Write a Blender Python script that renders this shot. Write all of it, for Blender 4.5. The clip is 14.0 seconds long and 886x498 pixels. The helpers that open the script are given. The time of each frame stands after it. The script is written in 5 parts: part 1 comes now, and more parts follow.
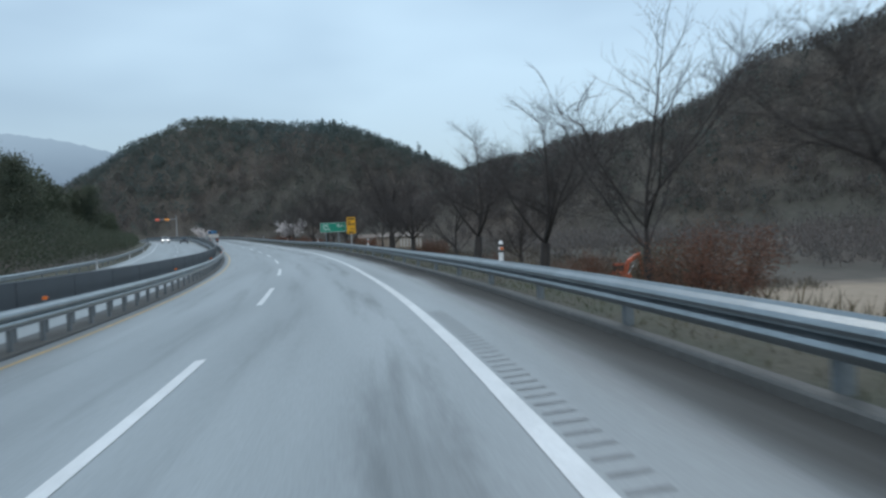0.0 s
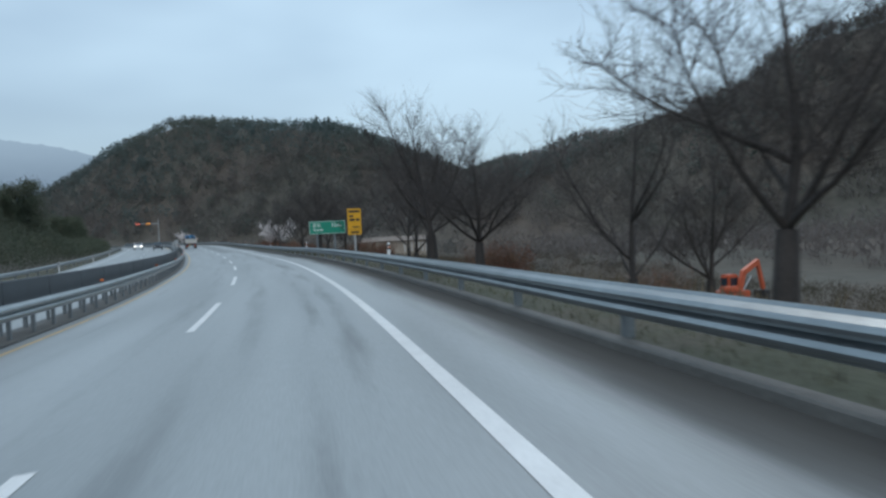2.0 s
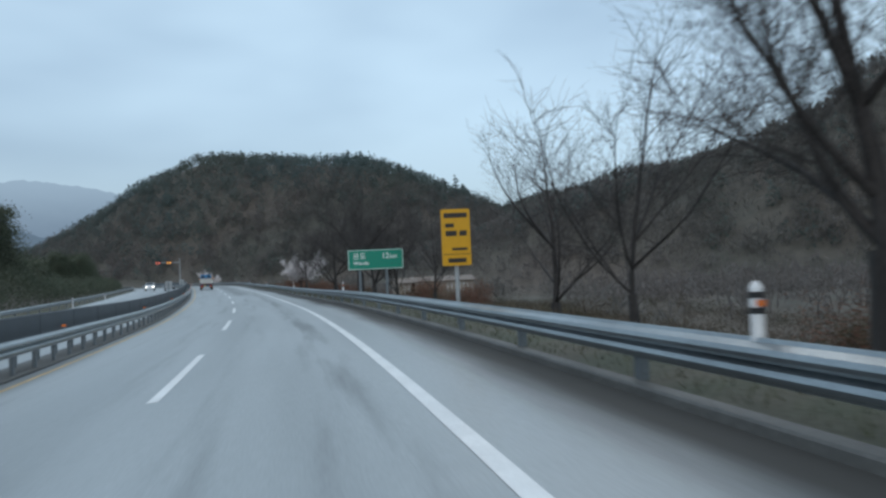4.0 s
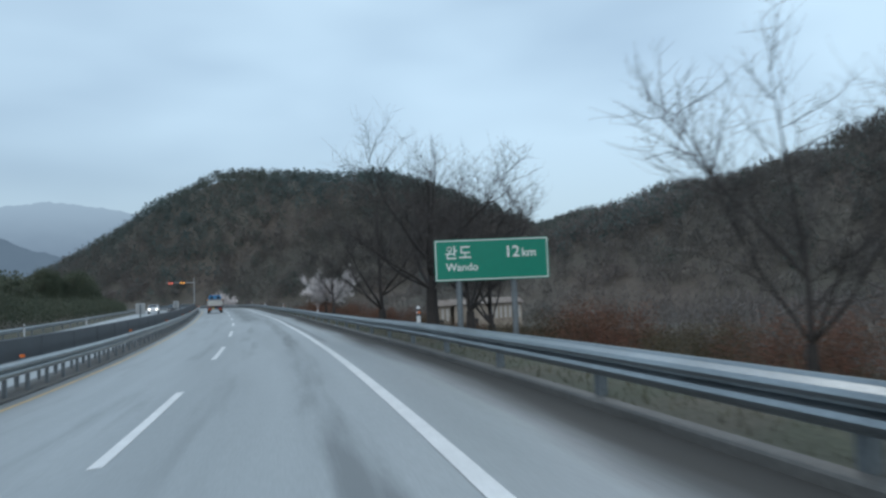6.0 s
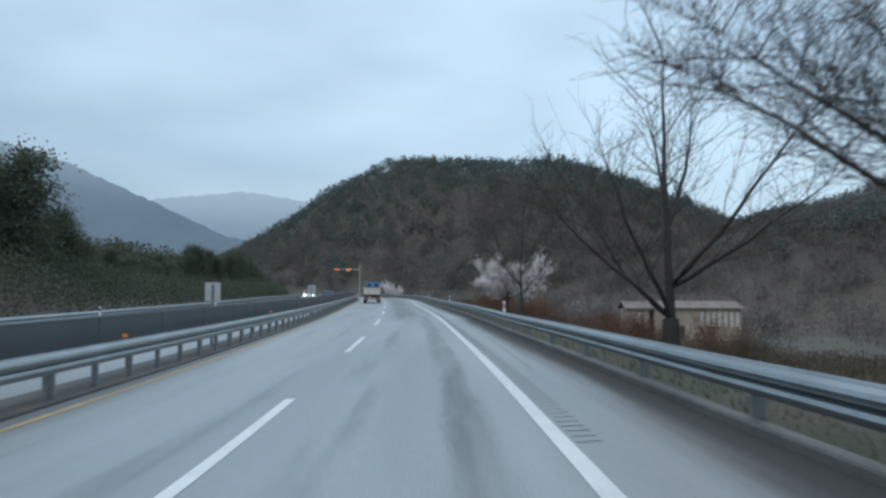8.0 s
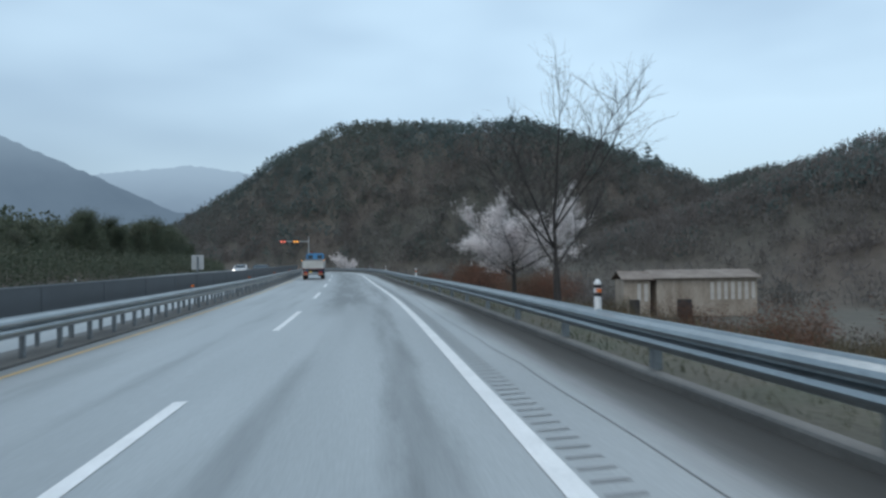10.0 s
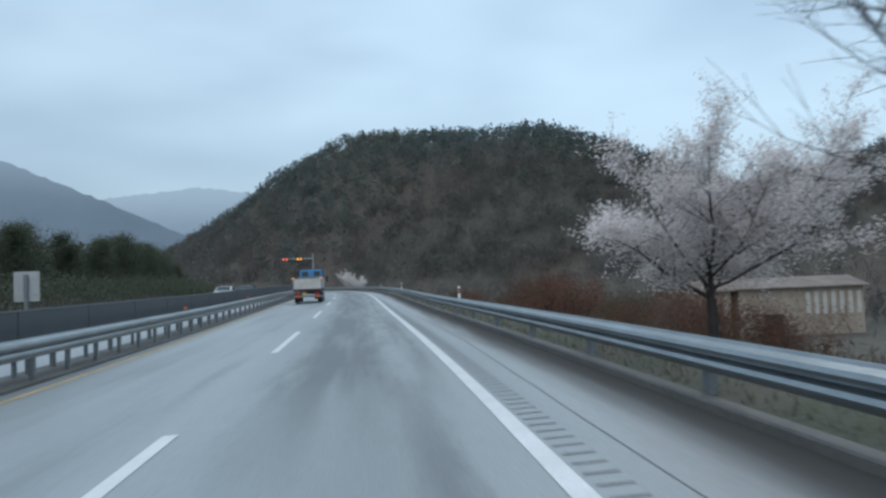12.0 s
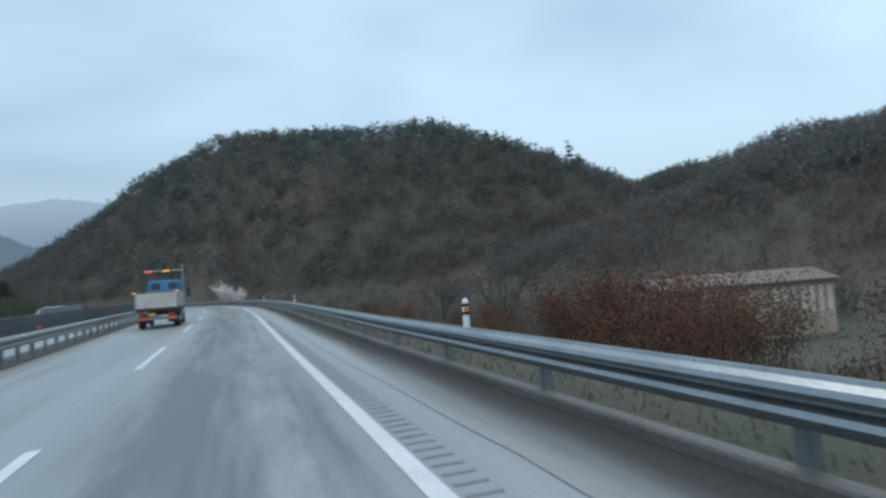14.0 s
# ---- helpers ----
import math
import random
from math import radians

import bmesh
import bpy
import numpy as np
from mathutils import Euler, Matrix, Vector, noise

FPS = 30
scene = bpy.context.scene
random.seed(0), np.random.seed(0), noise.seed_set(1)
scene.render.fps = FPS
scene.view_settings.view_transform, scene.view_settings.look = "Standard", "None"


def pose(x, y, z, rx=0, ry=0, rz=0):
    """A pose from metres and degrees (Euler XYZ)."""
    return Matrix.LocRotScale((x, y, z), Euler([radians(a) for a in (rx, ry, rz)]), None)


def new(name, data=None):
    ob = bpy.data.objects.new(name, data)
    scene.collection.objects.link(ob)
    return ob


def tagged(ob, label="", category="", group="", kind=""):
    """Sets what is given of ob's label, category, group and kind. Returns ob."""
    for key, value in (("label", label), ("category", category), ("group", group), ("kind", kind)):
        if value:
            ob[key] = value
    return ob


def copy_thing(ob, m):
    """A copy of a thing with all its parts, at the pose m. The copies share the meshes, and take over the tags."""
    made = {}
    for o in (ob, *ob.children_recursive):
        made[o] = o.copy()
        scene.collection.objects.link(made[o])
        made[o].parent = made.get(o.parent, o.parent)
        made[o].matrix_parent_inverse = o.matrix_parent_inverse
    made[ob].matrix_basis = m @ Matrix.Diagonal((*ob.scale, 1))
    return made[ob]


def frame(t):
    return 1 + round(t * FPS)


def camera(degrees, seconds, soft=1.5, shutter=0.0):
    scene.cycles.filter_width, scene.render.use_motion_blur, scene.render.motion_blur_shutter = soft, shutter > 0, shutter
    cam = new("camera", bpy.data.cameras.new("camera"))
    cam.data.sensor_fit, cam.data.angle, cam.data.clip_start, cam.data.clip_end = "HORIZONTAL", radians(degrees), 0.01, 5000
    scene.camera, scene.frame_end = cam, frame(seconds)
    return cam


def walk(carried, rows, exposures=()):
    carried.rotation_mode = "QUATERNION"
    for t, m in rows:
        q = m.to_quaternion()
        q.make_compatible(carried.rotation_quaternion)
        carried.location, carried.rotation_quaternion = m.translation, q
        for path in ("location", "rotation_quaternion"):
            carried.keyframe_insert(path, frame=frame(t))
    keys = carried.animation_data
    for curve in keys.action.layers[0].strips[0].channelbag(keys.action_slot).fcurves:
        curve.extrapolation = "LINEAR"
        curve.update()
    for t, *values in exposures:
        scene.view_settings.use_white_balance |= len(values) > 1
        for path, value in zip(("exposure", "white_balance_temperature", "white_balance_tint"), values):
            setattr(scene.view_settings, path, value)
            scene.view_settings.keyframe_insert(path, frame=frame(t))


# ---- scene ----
cam = camera(61.9, 14.0, soft=2.6, shutter=0.3)
PATH = [
    (0, pose(-0.028, -9.483, 1.910, 87.979, 2.179, -7.612)),
    (0.5, pose(0.044, -3.941, 1.818, 88.513, 3.706, -8.262)),
    (1, pose(-0.003, 1.520, 1.724, 88.340, 3.302, -8.256)),
    (1.5, pose(-0.075, 6.720, 1.628, 88.126, 2.728, -8.281)),
    (2, pose(-0.227, 11.858, 1.532, 88.278, 2.573, -7.945)),
    (2.5, pose(-0.472, 17.112, 1.443, 89.286, 0.549, -7.538)),
    (3, pose(-0.768, 22.304, 1.369, 90.319, 1.134, -6.690)),
    (3.6, pose(-1.198, 28.208, 1.317, 91.252, 1.687, -5.988)),
    (4.2, pose(-1.694, 33.967, 1.267, 91.577, 3.135, -5.668)),
    (4.8, pose(-2.263, 39.637, 1.218, 91.804, 4.210, -5.367)),
    (5.5, pose(-3.038, 46.291, 1.185, 92.628, 3.303, -4.613)),
    (6, pose(-3.584, 51.099, 1.156, 93.333, 2.371, -4.129)),
    (6.5, pose(-4.183, 56.002, 1.087, 93.561, 0.788, -2.335)),
    (7, pose(-4.847, 61.140, 1.040, 92.263, 0.900, 1.854)),
    (7.5, pose(-5.649, 66.278, 1.051, 93.495, 0.047, 7.748)),
    (8, pose(-6.390, 71.263, 0.980, 93.278, -0.381, 8.617)),
    (8.5, pose(-7.152, 76.144, 0.910, 92.130, -0.380, 7.389)),
    (9, pose(-7.975, 80.996, 0.859, 91.904, 0.643, 6.409)),
    (9.6, pose(-8.991, 86.625, 0.844, 91.469, 0.608, 5.671)),
    (10.2, pose(-9.993, 91.973, 0.830, 91.045, 0.783, 5.101)),
    (10.9, pose(-11.150, 97.983, 0.814, 90.925, 1.215, 4.909)),
    (11.5, pose(-12.127, 102.968, 0.820, 91.453, 1.751, 5.425)),
    (12, pose(-13.000, 107.056, 0.838, 92.376, 2.200, 6.037)),
    (12.5, pose(-13.863, 111.024, 0.856, 91.705, 1.281, 5.748)),
    (13, pose(-14.663, 114.841, 0.841, 91.560, 1.629, 5.976)),
    (13.5, pose(-15.376, 118.554, 0.849, 91.826, 2.305, 4.362)),
    (14, pose(-16.089, 122.165, 0.869, 92.469, 4.084, -2.976)),
]
walk(cam, PATH, [(0, 0.09), (1.5, 0.03), (3.0, 0.08), (5.5, -0.02), (6.5, 0.16), (9.0, 0.15), (11.5, 0.14), (14.0, 0.14)])

# ---- sky and light ----
SUN_EL, SUN_AZ = radians(48), radians(200)
world = bpy.data.worlds.new("overcast_sky")
scene.world = world
world.use_nodes = True
wn, wl = world.node_tree.nodes, world.node_tree.links
wn.clear()
w_out = wn.new("ShaderNodeOutputWorld")
sky_tex = wn.new("ShaderNodeTexSky")
sky_tex.sky_type, sky_tex.sun_disc = "NISHITA", False
sky_tex.sun_elevation, sky_tex.sun_rotation = SUN_EL, SUN_AZ
sky_tex.air_density, sky_tex.dust_density = 1.0, 4.0
w_bg_sky = wn.new("ShaderNodeBackground")
w_bg_sky.inputs[1].default_value = 0.05
wl.new(sky_tex.outputs[0], w_bg_sky.inputs[0])
# cloud deck: soft layers, greyer in the mist low over the hills
w_co = wn.new("ShaderNodeTexCoord")
w_map = wn.new("ShaderNodeMapping")
w_map.inputs["Scale"].default_value = (1.2, 1.2, 3.4)
w_map.inputs["Rotation"].default_value = (0.12, 0.10, 0.4)
wl.new(w_co.outputs["Generated"], w_map.inputs[0])
w_noise = wn.new("ShaderNodeTexNoise")
w_noise.inputs["Scale"].default_value, w_noise.inputs["Detail"].default_value = 1.25, 3.5
w_noise.inputs["Roughness"].default_value = 0.45
wl.new(w_map.outputs[0], w_noise.inputs["Vector"])
w_ramp = wn.new("ShaderNodeValToRGB")
w_ramp.color_ramp.elements[0].position, w_ramp.color_ramp.elements[1].position = 0.34, 0.62
w_ramp.color_ramp.elements[0].color = (0.286, 0.405, 0.52, 1)
w_ramp.color_ramp.elements[1].color = (0.545, 0.728, 0.852, 1)
wl.new(w_noise.outputs[0], w_ramp.inputs[0])
w_bg_cloud = wn.new("ShaderNodeBackground")
w_bg_cloud.inputs[1].default_value = 0.92
w_sep, w_low, w_grey = wn.new("ShaderNodeSeparateXYZ"), wn.new("ShaderNodeMapRange"), wn.new("ShaderNodeMix")
w_low.interpolation_type, w_grey.data_type, w_grey.blend_type = "SMOOTHSTEP", "RGBA", "MULTIPLY"
w_low.inputs[1].default_value, w_low.inputs[2].default_value, w_low.inputs[3].default_value, w_low.inputs[4].default_value = 0.06, 0.33, 1.0, 0.0
w_grey.inputs[7].default_value = (0.74, 0.75, 0.77, 1)
wl.new(w_co.outputs["Generated"], w_sep.inputs[0])
wl.new(w_sep.outputs["Z"], w_low.inputs[0])
wl.new(w_low.outputs[0], w_grey.inputs[0])
wl.new(w_ramp.outputs[0], w_grey.inputs[6])
wl.new(w_grey.outputs[2], w_bg_cloud.inputs[0])
w_add = wn.new("ShaderNodeAddShader")
wl.new(w_bg_sky.outputs[0], w_add.inputs[0])
wl.new(w_bg_cloud.outputs[0], w_add.inputs[1])
wl.new(w_add.outputs[0], w_out.inputs[0])

sun_data = bpy.data.lights.new("sun", "SUN")
sun_data.energy, sun_data.angle, sun_data.color = 0.6, radians(30), (1.0, 0.97, 0.93)
sun = new("sun", sun_data)
sun.matrix_world = Matrix.Rotation(-SUN_AZ, 4, "Z") @ Matrix.Rotation(radians(90) - SUN_EL, 4, "X")


# ---- materials ----
def material(name, color, rough=0.8, metal=0.0, vary=0.25, scale=3.0, fine=40.0, bump=0.0, spec=0.5, coat=0.0,
             second=None, object_random=0.0, island_random=0.0, stretch=(1, 1, 1), thin=0.0):
    """Procedural surface: base colour broken up at a coarse and a fine scale, with relief."""
    m = bpy.data.materials.new(name)
    m.use_nodes = True
    n, l = m.node_tree.nodes, m.node_tree.links
    b = n["Principled BSDF"]
    b.inputs["Roughness"].default_value = rough
    b.inputs["Metallic"].default_value = metal
    b.inputs["Specular IOR Level"].default_value = spec
    b.inputs["Coat Weight"].default_value = coat
    co = n.new("ShaderNodeTexCoord")
    mp = n.new("ShaderNodeMapping")
    mp.inputs["Scale"].default_value = stretch
    l.new(co.outputs["Object"], mp.inputs[0])
    big = n.new("ShaderNodeTexNoise")
    big.inputs["Scale"].default_value, big.inputs["Detail"].default_value = scale, 4.0
    small = n.new("ShaderNodeTexNoise")
    small.inputs["Scale"].default_value, small.inputs["Detail"].default_value = fine, 3.0
    for t in (big, small):
        l.new(mp.outputs[0], t.inputs["Vector"])
    mix = n.new("ShaderNodeMix")
    mix.data_type = "RGBA"
    c2 = second or tuple(c * (1 - vary) for c in color)
    mix.inputs[6].default_value, mix.inputs[7].default_value = (*color, 1), (*c2, 1)
    sharp = n.new("ShaderNodeMapRange")
    sharp.inputs[1].default_value, sharp.inputs[2].default_value = 0.38, 0.62
    l.new(big.outputs[0], sharp.inputs[0])
    l.new(sharp.outputs[0], mix.inputs[0])
    hsv = n.new("ShaderNodeHueSaturation")
    l.new(mix.outputs[2], hsv.inputs["Color"])
    val = n.new("ShaderNodeMapRange")
    val.inputs[1].default_value, val.inputs[2].default_value = 0.25, 0.75
    val.inputs[3].default_value, val.inputs[4].default_value = 1 - vary, 1 + vary
    l.new(small.outputs[0], val.inputs[0])
    last = val.outputs[0]
    for amount, kind in ((object_random, "o"), (island_random, "i")):
        if amount:
            src = n.new("ShaderNodeObjectInfo" if kind == "o" else "ShaderNodeNewGeometry")
            r = n.new("ShaderNodeMapRange")
            r.inputs[3].default_value, r.inputs[4].default_value = 1 - amount, 1 + amount
            l.new(src.outputs["Random" if kind == "o" else "Random Per Island"], r.inputs[0])
            mul = n.new("ShaderNodeMath")
            mul.operation = "MULTIPLY"
            l.new(last, mul.inputs[0])
            l.new(r.outputs[0], mul.inputs[1])
            last = mul.outputs[0]
    l.new(last, hsv.inputs["Value"])
    l.new(hsv.outputs[0], b.inputs["Base Color"])
    if thin:  # leaves let light through
        tr, ms = n.new("ShaderNodeBsdfTranslucent"), n.new("ShaderNodeMixShader")
        ms.inputs[0].default_value = thin
        l.new(hsv.outputs[0], tr.inputs[0])
        l.new(b.outputs[0], ms.inputs[1])
        l.new(tr.outputs[0], ms.inputs[2])
        l.new(ms.outputs[0], n["Material Output"].inputs[0])
    if bump:
        bp = n.new("ShaderNodeBump")
        bp.inputs["Strength"].default_value, bp.inputs["Distance"].default_value = bump, 0.02
        l.new(small.outputs[0], bp.inputs["Height"])
        l.new(bp.outputs[0], b.inputs["Normal"])
    return m


M_ROAD = material("wet_asphalt", (0.300, 0.333, 0.350), rough=0.40, vary=0.09, scale=0.7, fine=45, bump=0.10, spec=0.7, second=(0.235, 0.262, 0.276), stretch=(1, 0.06, 1))


def worn_road(m):
    """Damp wheel tracks and a dirty gutter, laid by the distance from the driven line."""
    n, l = m.node_tree.nodes, m.node_tree.links
    b = n["Principled BSDF"]
    src = b.inputs["Base Color"].links[0].from_socket
    at_off = n.new("ShaderNodeAttribute")
    at_off.attribute_name = "off"
    sta = n.new("ShaderNodeAttribute")
    sta.attribute_name = "station"
    co, mp, tex = n.new("ShaderNodeCombineXYZ"), n.new("ShaderNodeMapping"), n.new("ShaderNodeTexNoise")
    l.new(at_off.outputs["Fac"], co.inputs[0])
    l.new(sta.outputs["Fac"], co.inputs[1])
    for link in list(l):
        if link.from_node.type == "TEX_COORD":
            l.new(co.outputs[0], link.to_socket)
    mp.inputs["Scale"].default_value = (1.6, 0.10, 1)
    tex.inputs["Scale"].default_value, tex.inputs["Detail"].default_value = 1.0, 5.0
    l.new(co.outputs[0], mp.inputs[0])
    l.new(mp.outputs[0], tex.inputs["Vector"])
    wob = n.new("ShaderNodeMath")
    wob.operation, wob.inputs[1].default_value = "MULTIPLY_ADD", 0.7
    l.new(tex.outputs[0], wob.inputs[0])
    l.new(at_off.outputs["Fac"], wob.inputs[2])
    gut = n.new("ShaderNodeMapRange")
    gut.interpolation_type = "SMOOTHSTEP"
    gut.inputs[1].default_value, gut.inputs[2].default_value, gut.inputs[4].default_value = 2.4, 3.25, 0.92
    l.new(wob.outputs[0], gut.inputs[0])
    for socket, a, z in (("Roughness", 0.40, 0.9), ("Specular IOR Level", 0.7, 0.12)):
        mr = n.new("ShaderNodeMapRange")
        mr.inputs[3].default_value, mr.inputs[4].default_value = a, z
        l.new(gut.outputs[0], mr.inputs[0])
        l.new(mr.outputs[0], b.inputs[socket])
    mix = n.new("ShaderNodeMix")
    mix.data_type = "RGBA"
    mix.inputs[7].default_value = (0.050, 0.047, 0.043, 1)
    l.new(gut.outputs[0], mix.inputs[0])
    l.new(src, mix.inputs[6])
    last = mix.outputs[2]
    rag = n.new("ShaderNodeTexNoise")
    rag.inputs["Scale"].default_value, rag.inputs["Detail"].default_value, rag.inputs["Roughness"].default_value = 2.4, 6.0, 0.7
    long = n.new("ShaderNodeMapping")
    long.inputs["Scale"].default_value = (1.0, 0.14, 1)
    l.new(co.outputs[0], long.inputs[0])
    l.new(long.outputs[0], rag.inputs["Vector"])
    # centre, half width, depth, stretch of road, softness of the noise gate
    for centre, half, deep, s0, s1, lo, hi in ((0.45, 0.45, 0.8, -90, 78, 0.46, 0.62), (0.48, 0.30, 0.85, 72, 120, 0.28, 0.60), (-0.55, 1.1, 0.85, 112, 400, 0.24, 0.54), (0.86, 0.22, 0.75, 116, 400, 0.36, 0.52),
                                                (-1.15, 0.45, 0.45, -90, 112, 0.48, 0.66), (-3.0, 0.45, 0.45, -90, 400, 0.48, 0.66), (-4.7, 0.45, 0.4, -90, 400, 0.48, 0.66)):
        d = n.new("ShaderNodeMath")
        d.operation, d.inputs[1].default_value = "SUBTRACT", centre
        l.new(at_off.outputs["Fac"], d.inputs[0])
        ab = n.new("ShaderNodeMath")
        ab.operation = "ABSOLUTE"
        l.new(d.outputs[0], ab.inputs[0])
        ragged = n.new("ShaderNodeMath")
        ragged.operation, ragged.inputs[1].default_value = "MULTIPLY_ADD", half * 1.8
        l.new(rag.outputs[0], ragged.inputs[0])
        l.new(ab.outputs[0], ragged.inputs[2])
        band = n.new("ShaderNodeMapRange")
        band.interpolation_type = "SMOOTHSTEP"
        band.inputs[1].default_value, band.inputs[2].default_value = half * 2.15, half * 1.2
        l.new(ragged.outputs[0], band.inputs[0])
        patch = n.new("ShaderNodeMapRange")
        patch.inputs[1].default_value, patch.inputs[2].default_value, patch.inputs[4].default_value = lo, hi, deep
        l.new(tex.outputs[0], patch.inputs[0])
        mul = n.new("ShaderNodeMath")
        mul.operation = "MULTIPLY"
        l.new(band.outputs[0], mul.inputs[0])
        l.new(patch.outputs[0], mul.inputs[1])
        for a, z in ((s0, s0 + 8), (s1, s1 - 8)):
            gate = n.new("ShaderNodeMapRange")
            gate.inputs[1].default_value, gate.inputs[2].default_value = a, z
            l.new(sta.outputs["Fac"], gate.inputs[0])
            m2 = n.new("ShaderNodeMath")
            m2.operation = "MULTIPLY"
            l.new(mul.outputs[0], m2.inputs[0])
            l.new(gate.outputs[0], m2.inputs[1])
            mul = m2
        mx = n.new("ShaderNodeMix")
        mx.data_type = "RGBA"
        mx.inputs[7].default_value = (0.075, 0.084, 0.088, 1)
        l.new(mul.outputs[0], mx.inputs[0])
        l.new(last, mx.inputs[6])
        last = mx.outputs[2]
    l.new(last, b.inputs["Base Color"])


worn_road(M_ROAD)
M_CRACK = material("dark_joint_sealant", (0.12, 0.128, 0.133), rough=0.6)
M_GROOVE = material("milled_groove", (0.19, 0.205, 0.215), rough=0.45, vary=0.2, scale=3, fine=30)
M_WHITE = material("worn_white_paint", (0.74, 0.76, 0.77), rough=0.35, vary=0.10, scale=1.5, fine=25)
M_YELLOW = material("worn_yellow_paint", (0.68, 0.48, 0.21), rough=0.4, vary=0.18, scale=1.5, fine=25)
M_STEEL = material("galvanised_steel", (0.33, 0.365, 0.385), rough=0.34, metal=0.85, vary=0.16, scale=1.2, fine=26, bump=0.35)
M_POST = material("dull_galvanised_post", (0.22, 0.25, 0.27), rough=0.5, metal=0.5, vary=0.15, scale=2, fine=18)
M_CONC = material("wet_concrete", (0.115, 0.115, 0.110), rough=0.6, vary=0.25, scale=0.8, fine=20, bump=0.2)
M_SCREEN = material("dark_screen_panel", (0.080, 0.095, 0.108), rough=0.5, vary=0.12, scale=0.8, fine=30)
M_GRASS = material("wet_verge_grass", (0.064, 0.072, 0.048), rough=0.9, vary=0.3, scale=0.6, fine=12, second=(0.088, 0.082, 0.062), bump=0.5)
M_SCRUB = material("dry_scrub", (0.085, 0.066, 0.050), rough=0.9, vary=0.3, scale=0.3, fine=4, second=(0.062, 0.058, 0.040))
M_FLOOR = material("forest_floor", (0.088, 0.074, 0.062), rough=0.95, vary=0.25, scale=0.03, fine=0.6, second=(0.078, 0.076, 0.064))


def add_field(m):
    """Pale dry farmland where the ground sheet is marked as field, with a ragged border."""
    n, l = m.node_tree.nodes, m.node_tree.links
    b = n["Principled BSDF"]
    src = b.inputs["Base Color"].links[0].from_socket
    mark, co, tex = n.new("ShaderNodeAttribute"), n.new("ShaderNodeTexCoord"), n.new("ShaderNodeTexNoise")
    mark.attribute_name = "field"
    tex.inputs["Scale"].default_value, tex.inputs["Detail"].default_value = 0.18, 6.0
    l.new(co.outputs["Object"], tex.inputs["Vector"])
    rag = n.new("ShaderNodeMath")
    rag.operation, rag.inputs[1].default_value = "MULTIPLY_ADD", 1.6
    l.new(mark.outputs["Fac"], rag.inputs[0])
    l.new(tex.outputs[0], rag.inputs[2])
    edge = n.new("ShaderNodeMapRange")
    edge.inputs[1].default_value, edge.inputs[2].default_value = 0.9, 1.5
    l.new(rag.outputs[0], edge.inputs[0])
    straw, mix = n.new("ShaderNodeMix"), n.new("ShaderNodeMix")
    straw.data_type = mix.data_type = "RGBA"
    straw.inputs[6].default_value, straw.inputs[7].default_value = (0.36, 0.29, 0.225, 1), (0.23, 0.19, 0.14, 1)
    fine = n.new("ShaderNodeTexNoise")
    fine.inputs["Scale"].default_value, fine.inputs["Detail"].default_value = 0.9, 6.0
    l.new(co.outputs["Object"], fine.inputs["Vector"])
    l.new(fine.outputs[0], straw.inputs[0])
    l.new(edge.outputs[0], mix.inputs[0])
    l.new(src, mix.inputs[6])
    l.new(straw.outputs[2], mix.inputs[7])
    l.new(mix.outputs[2], b.inputs["Base Color"])


add_field(M_FLOOR)


# ---- helpers for shapes ----
def mesh_object(name, verts, faces, mat, parent=None, smooth=False):
    me = bpy.data.meshes.new(name)
    me.from_pydata([tuple(v) for v in verts], [], faces)
    me.materials.append(mat)
    if smooth:
        me.shade_smooth()
    me.update()
    ob = new(name, me)
    ob.parent = parent
    return ob


def part(name, bm, mat, parent, label="", smooth=False):
    me = bpy.data.meshes.new(name)
    bmesh.ops.recalc_face_normals(bm, faces=bm.faces)
    bm.to_mesh(me)
    bm.free()
    me.materials.append(mat)
    if smooth:
        me.shade_smooth()
    ob = new(name, me)
    ob.parent = parent
    if label:
        ob["label"] = label
    return ob


def empty(name, m=None):
    ob = new(name)
    ob.empty_display_size = 0.3
    if m is not None:
        ob.matrix_basis = m
    return ob


def box(bm, x0, x1, y0, y1, z0, z1, bevel=0.0, m=None):
    r = bmesh.ops.create_cube(bm, size=1.0)
    vs = r["verts"]
    bmesh.ops.scale(bm, vec=(x1 - x0, y1 - y0, z1 - z0), verts=vs)
    bmesh.ops.translate(bm, vec=((x0 + x1) / 2, (y0 + y1) / 2, (z0 + z1) / 2), verts=vs)
    if bevel:
        es = list({e for v in vs for e in v.link_edges})
        vs = list({v for f in bmesh.ops.bevel(bm, geom=es, offset=bevel, segments=2, affect="EDGES")["faces"] for v in f.verts} | {v for v in vs if v.is_valid})
    if m is not None:
        bmesh.ops.transform(bm, matrix=m, verts=vs)
    return vs


def cyl(bm, p, q, r0, r1=None, n=10):
    p, q = Vector(p), Vector(q)
    d = q - p
    m = Matrix.Translation((p + q) / 2) @ d.to_track_quat("Z", "Y").to_matrix().to_4x4()
    return bmesh.ops.create_cone(bm, cap_ends=True, segments=n, radius1=r0, radius2=r0 if r1 is None else r1, depth=d.length, matrix=m)["verts"]


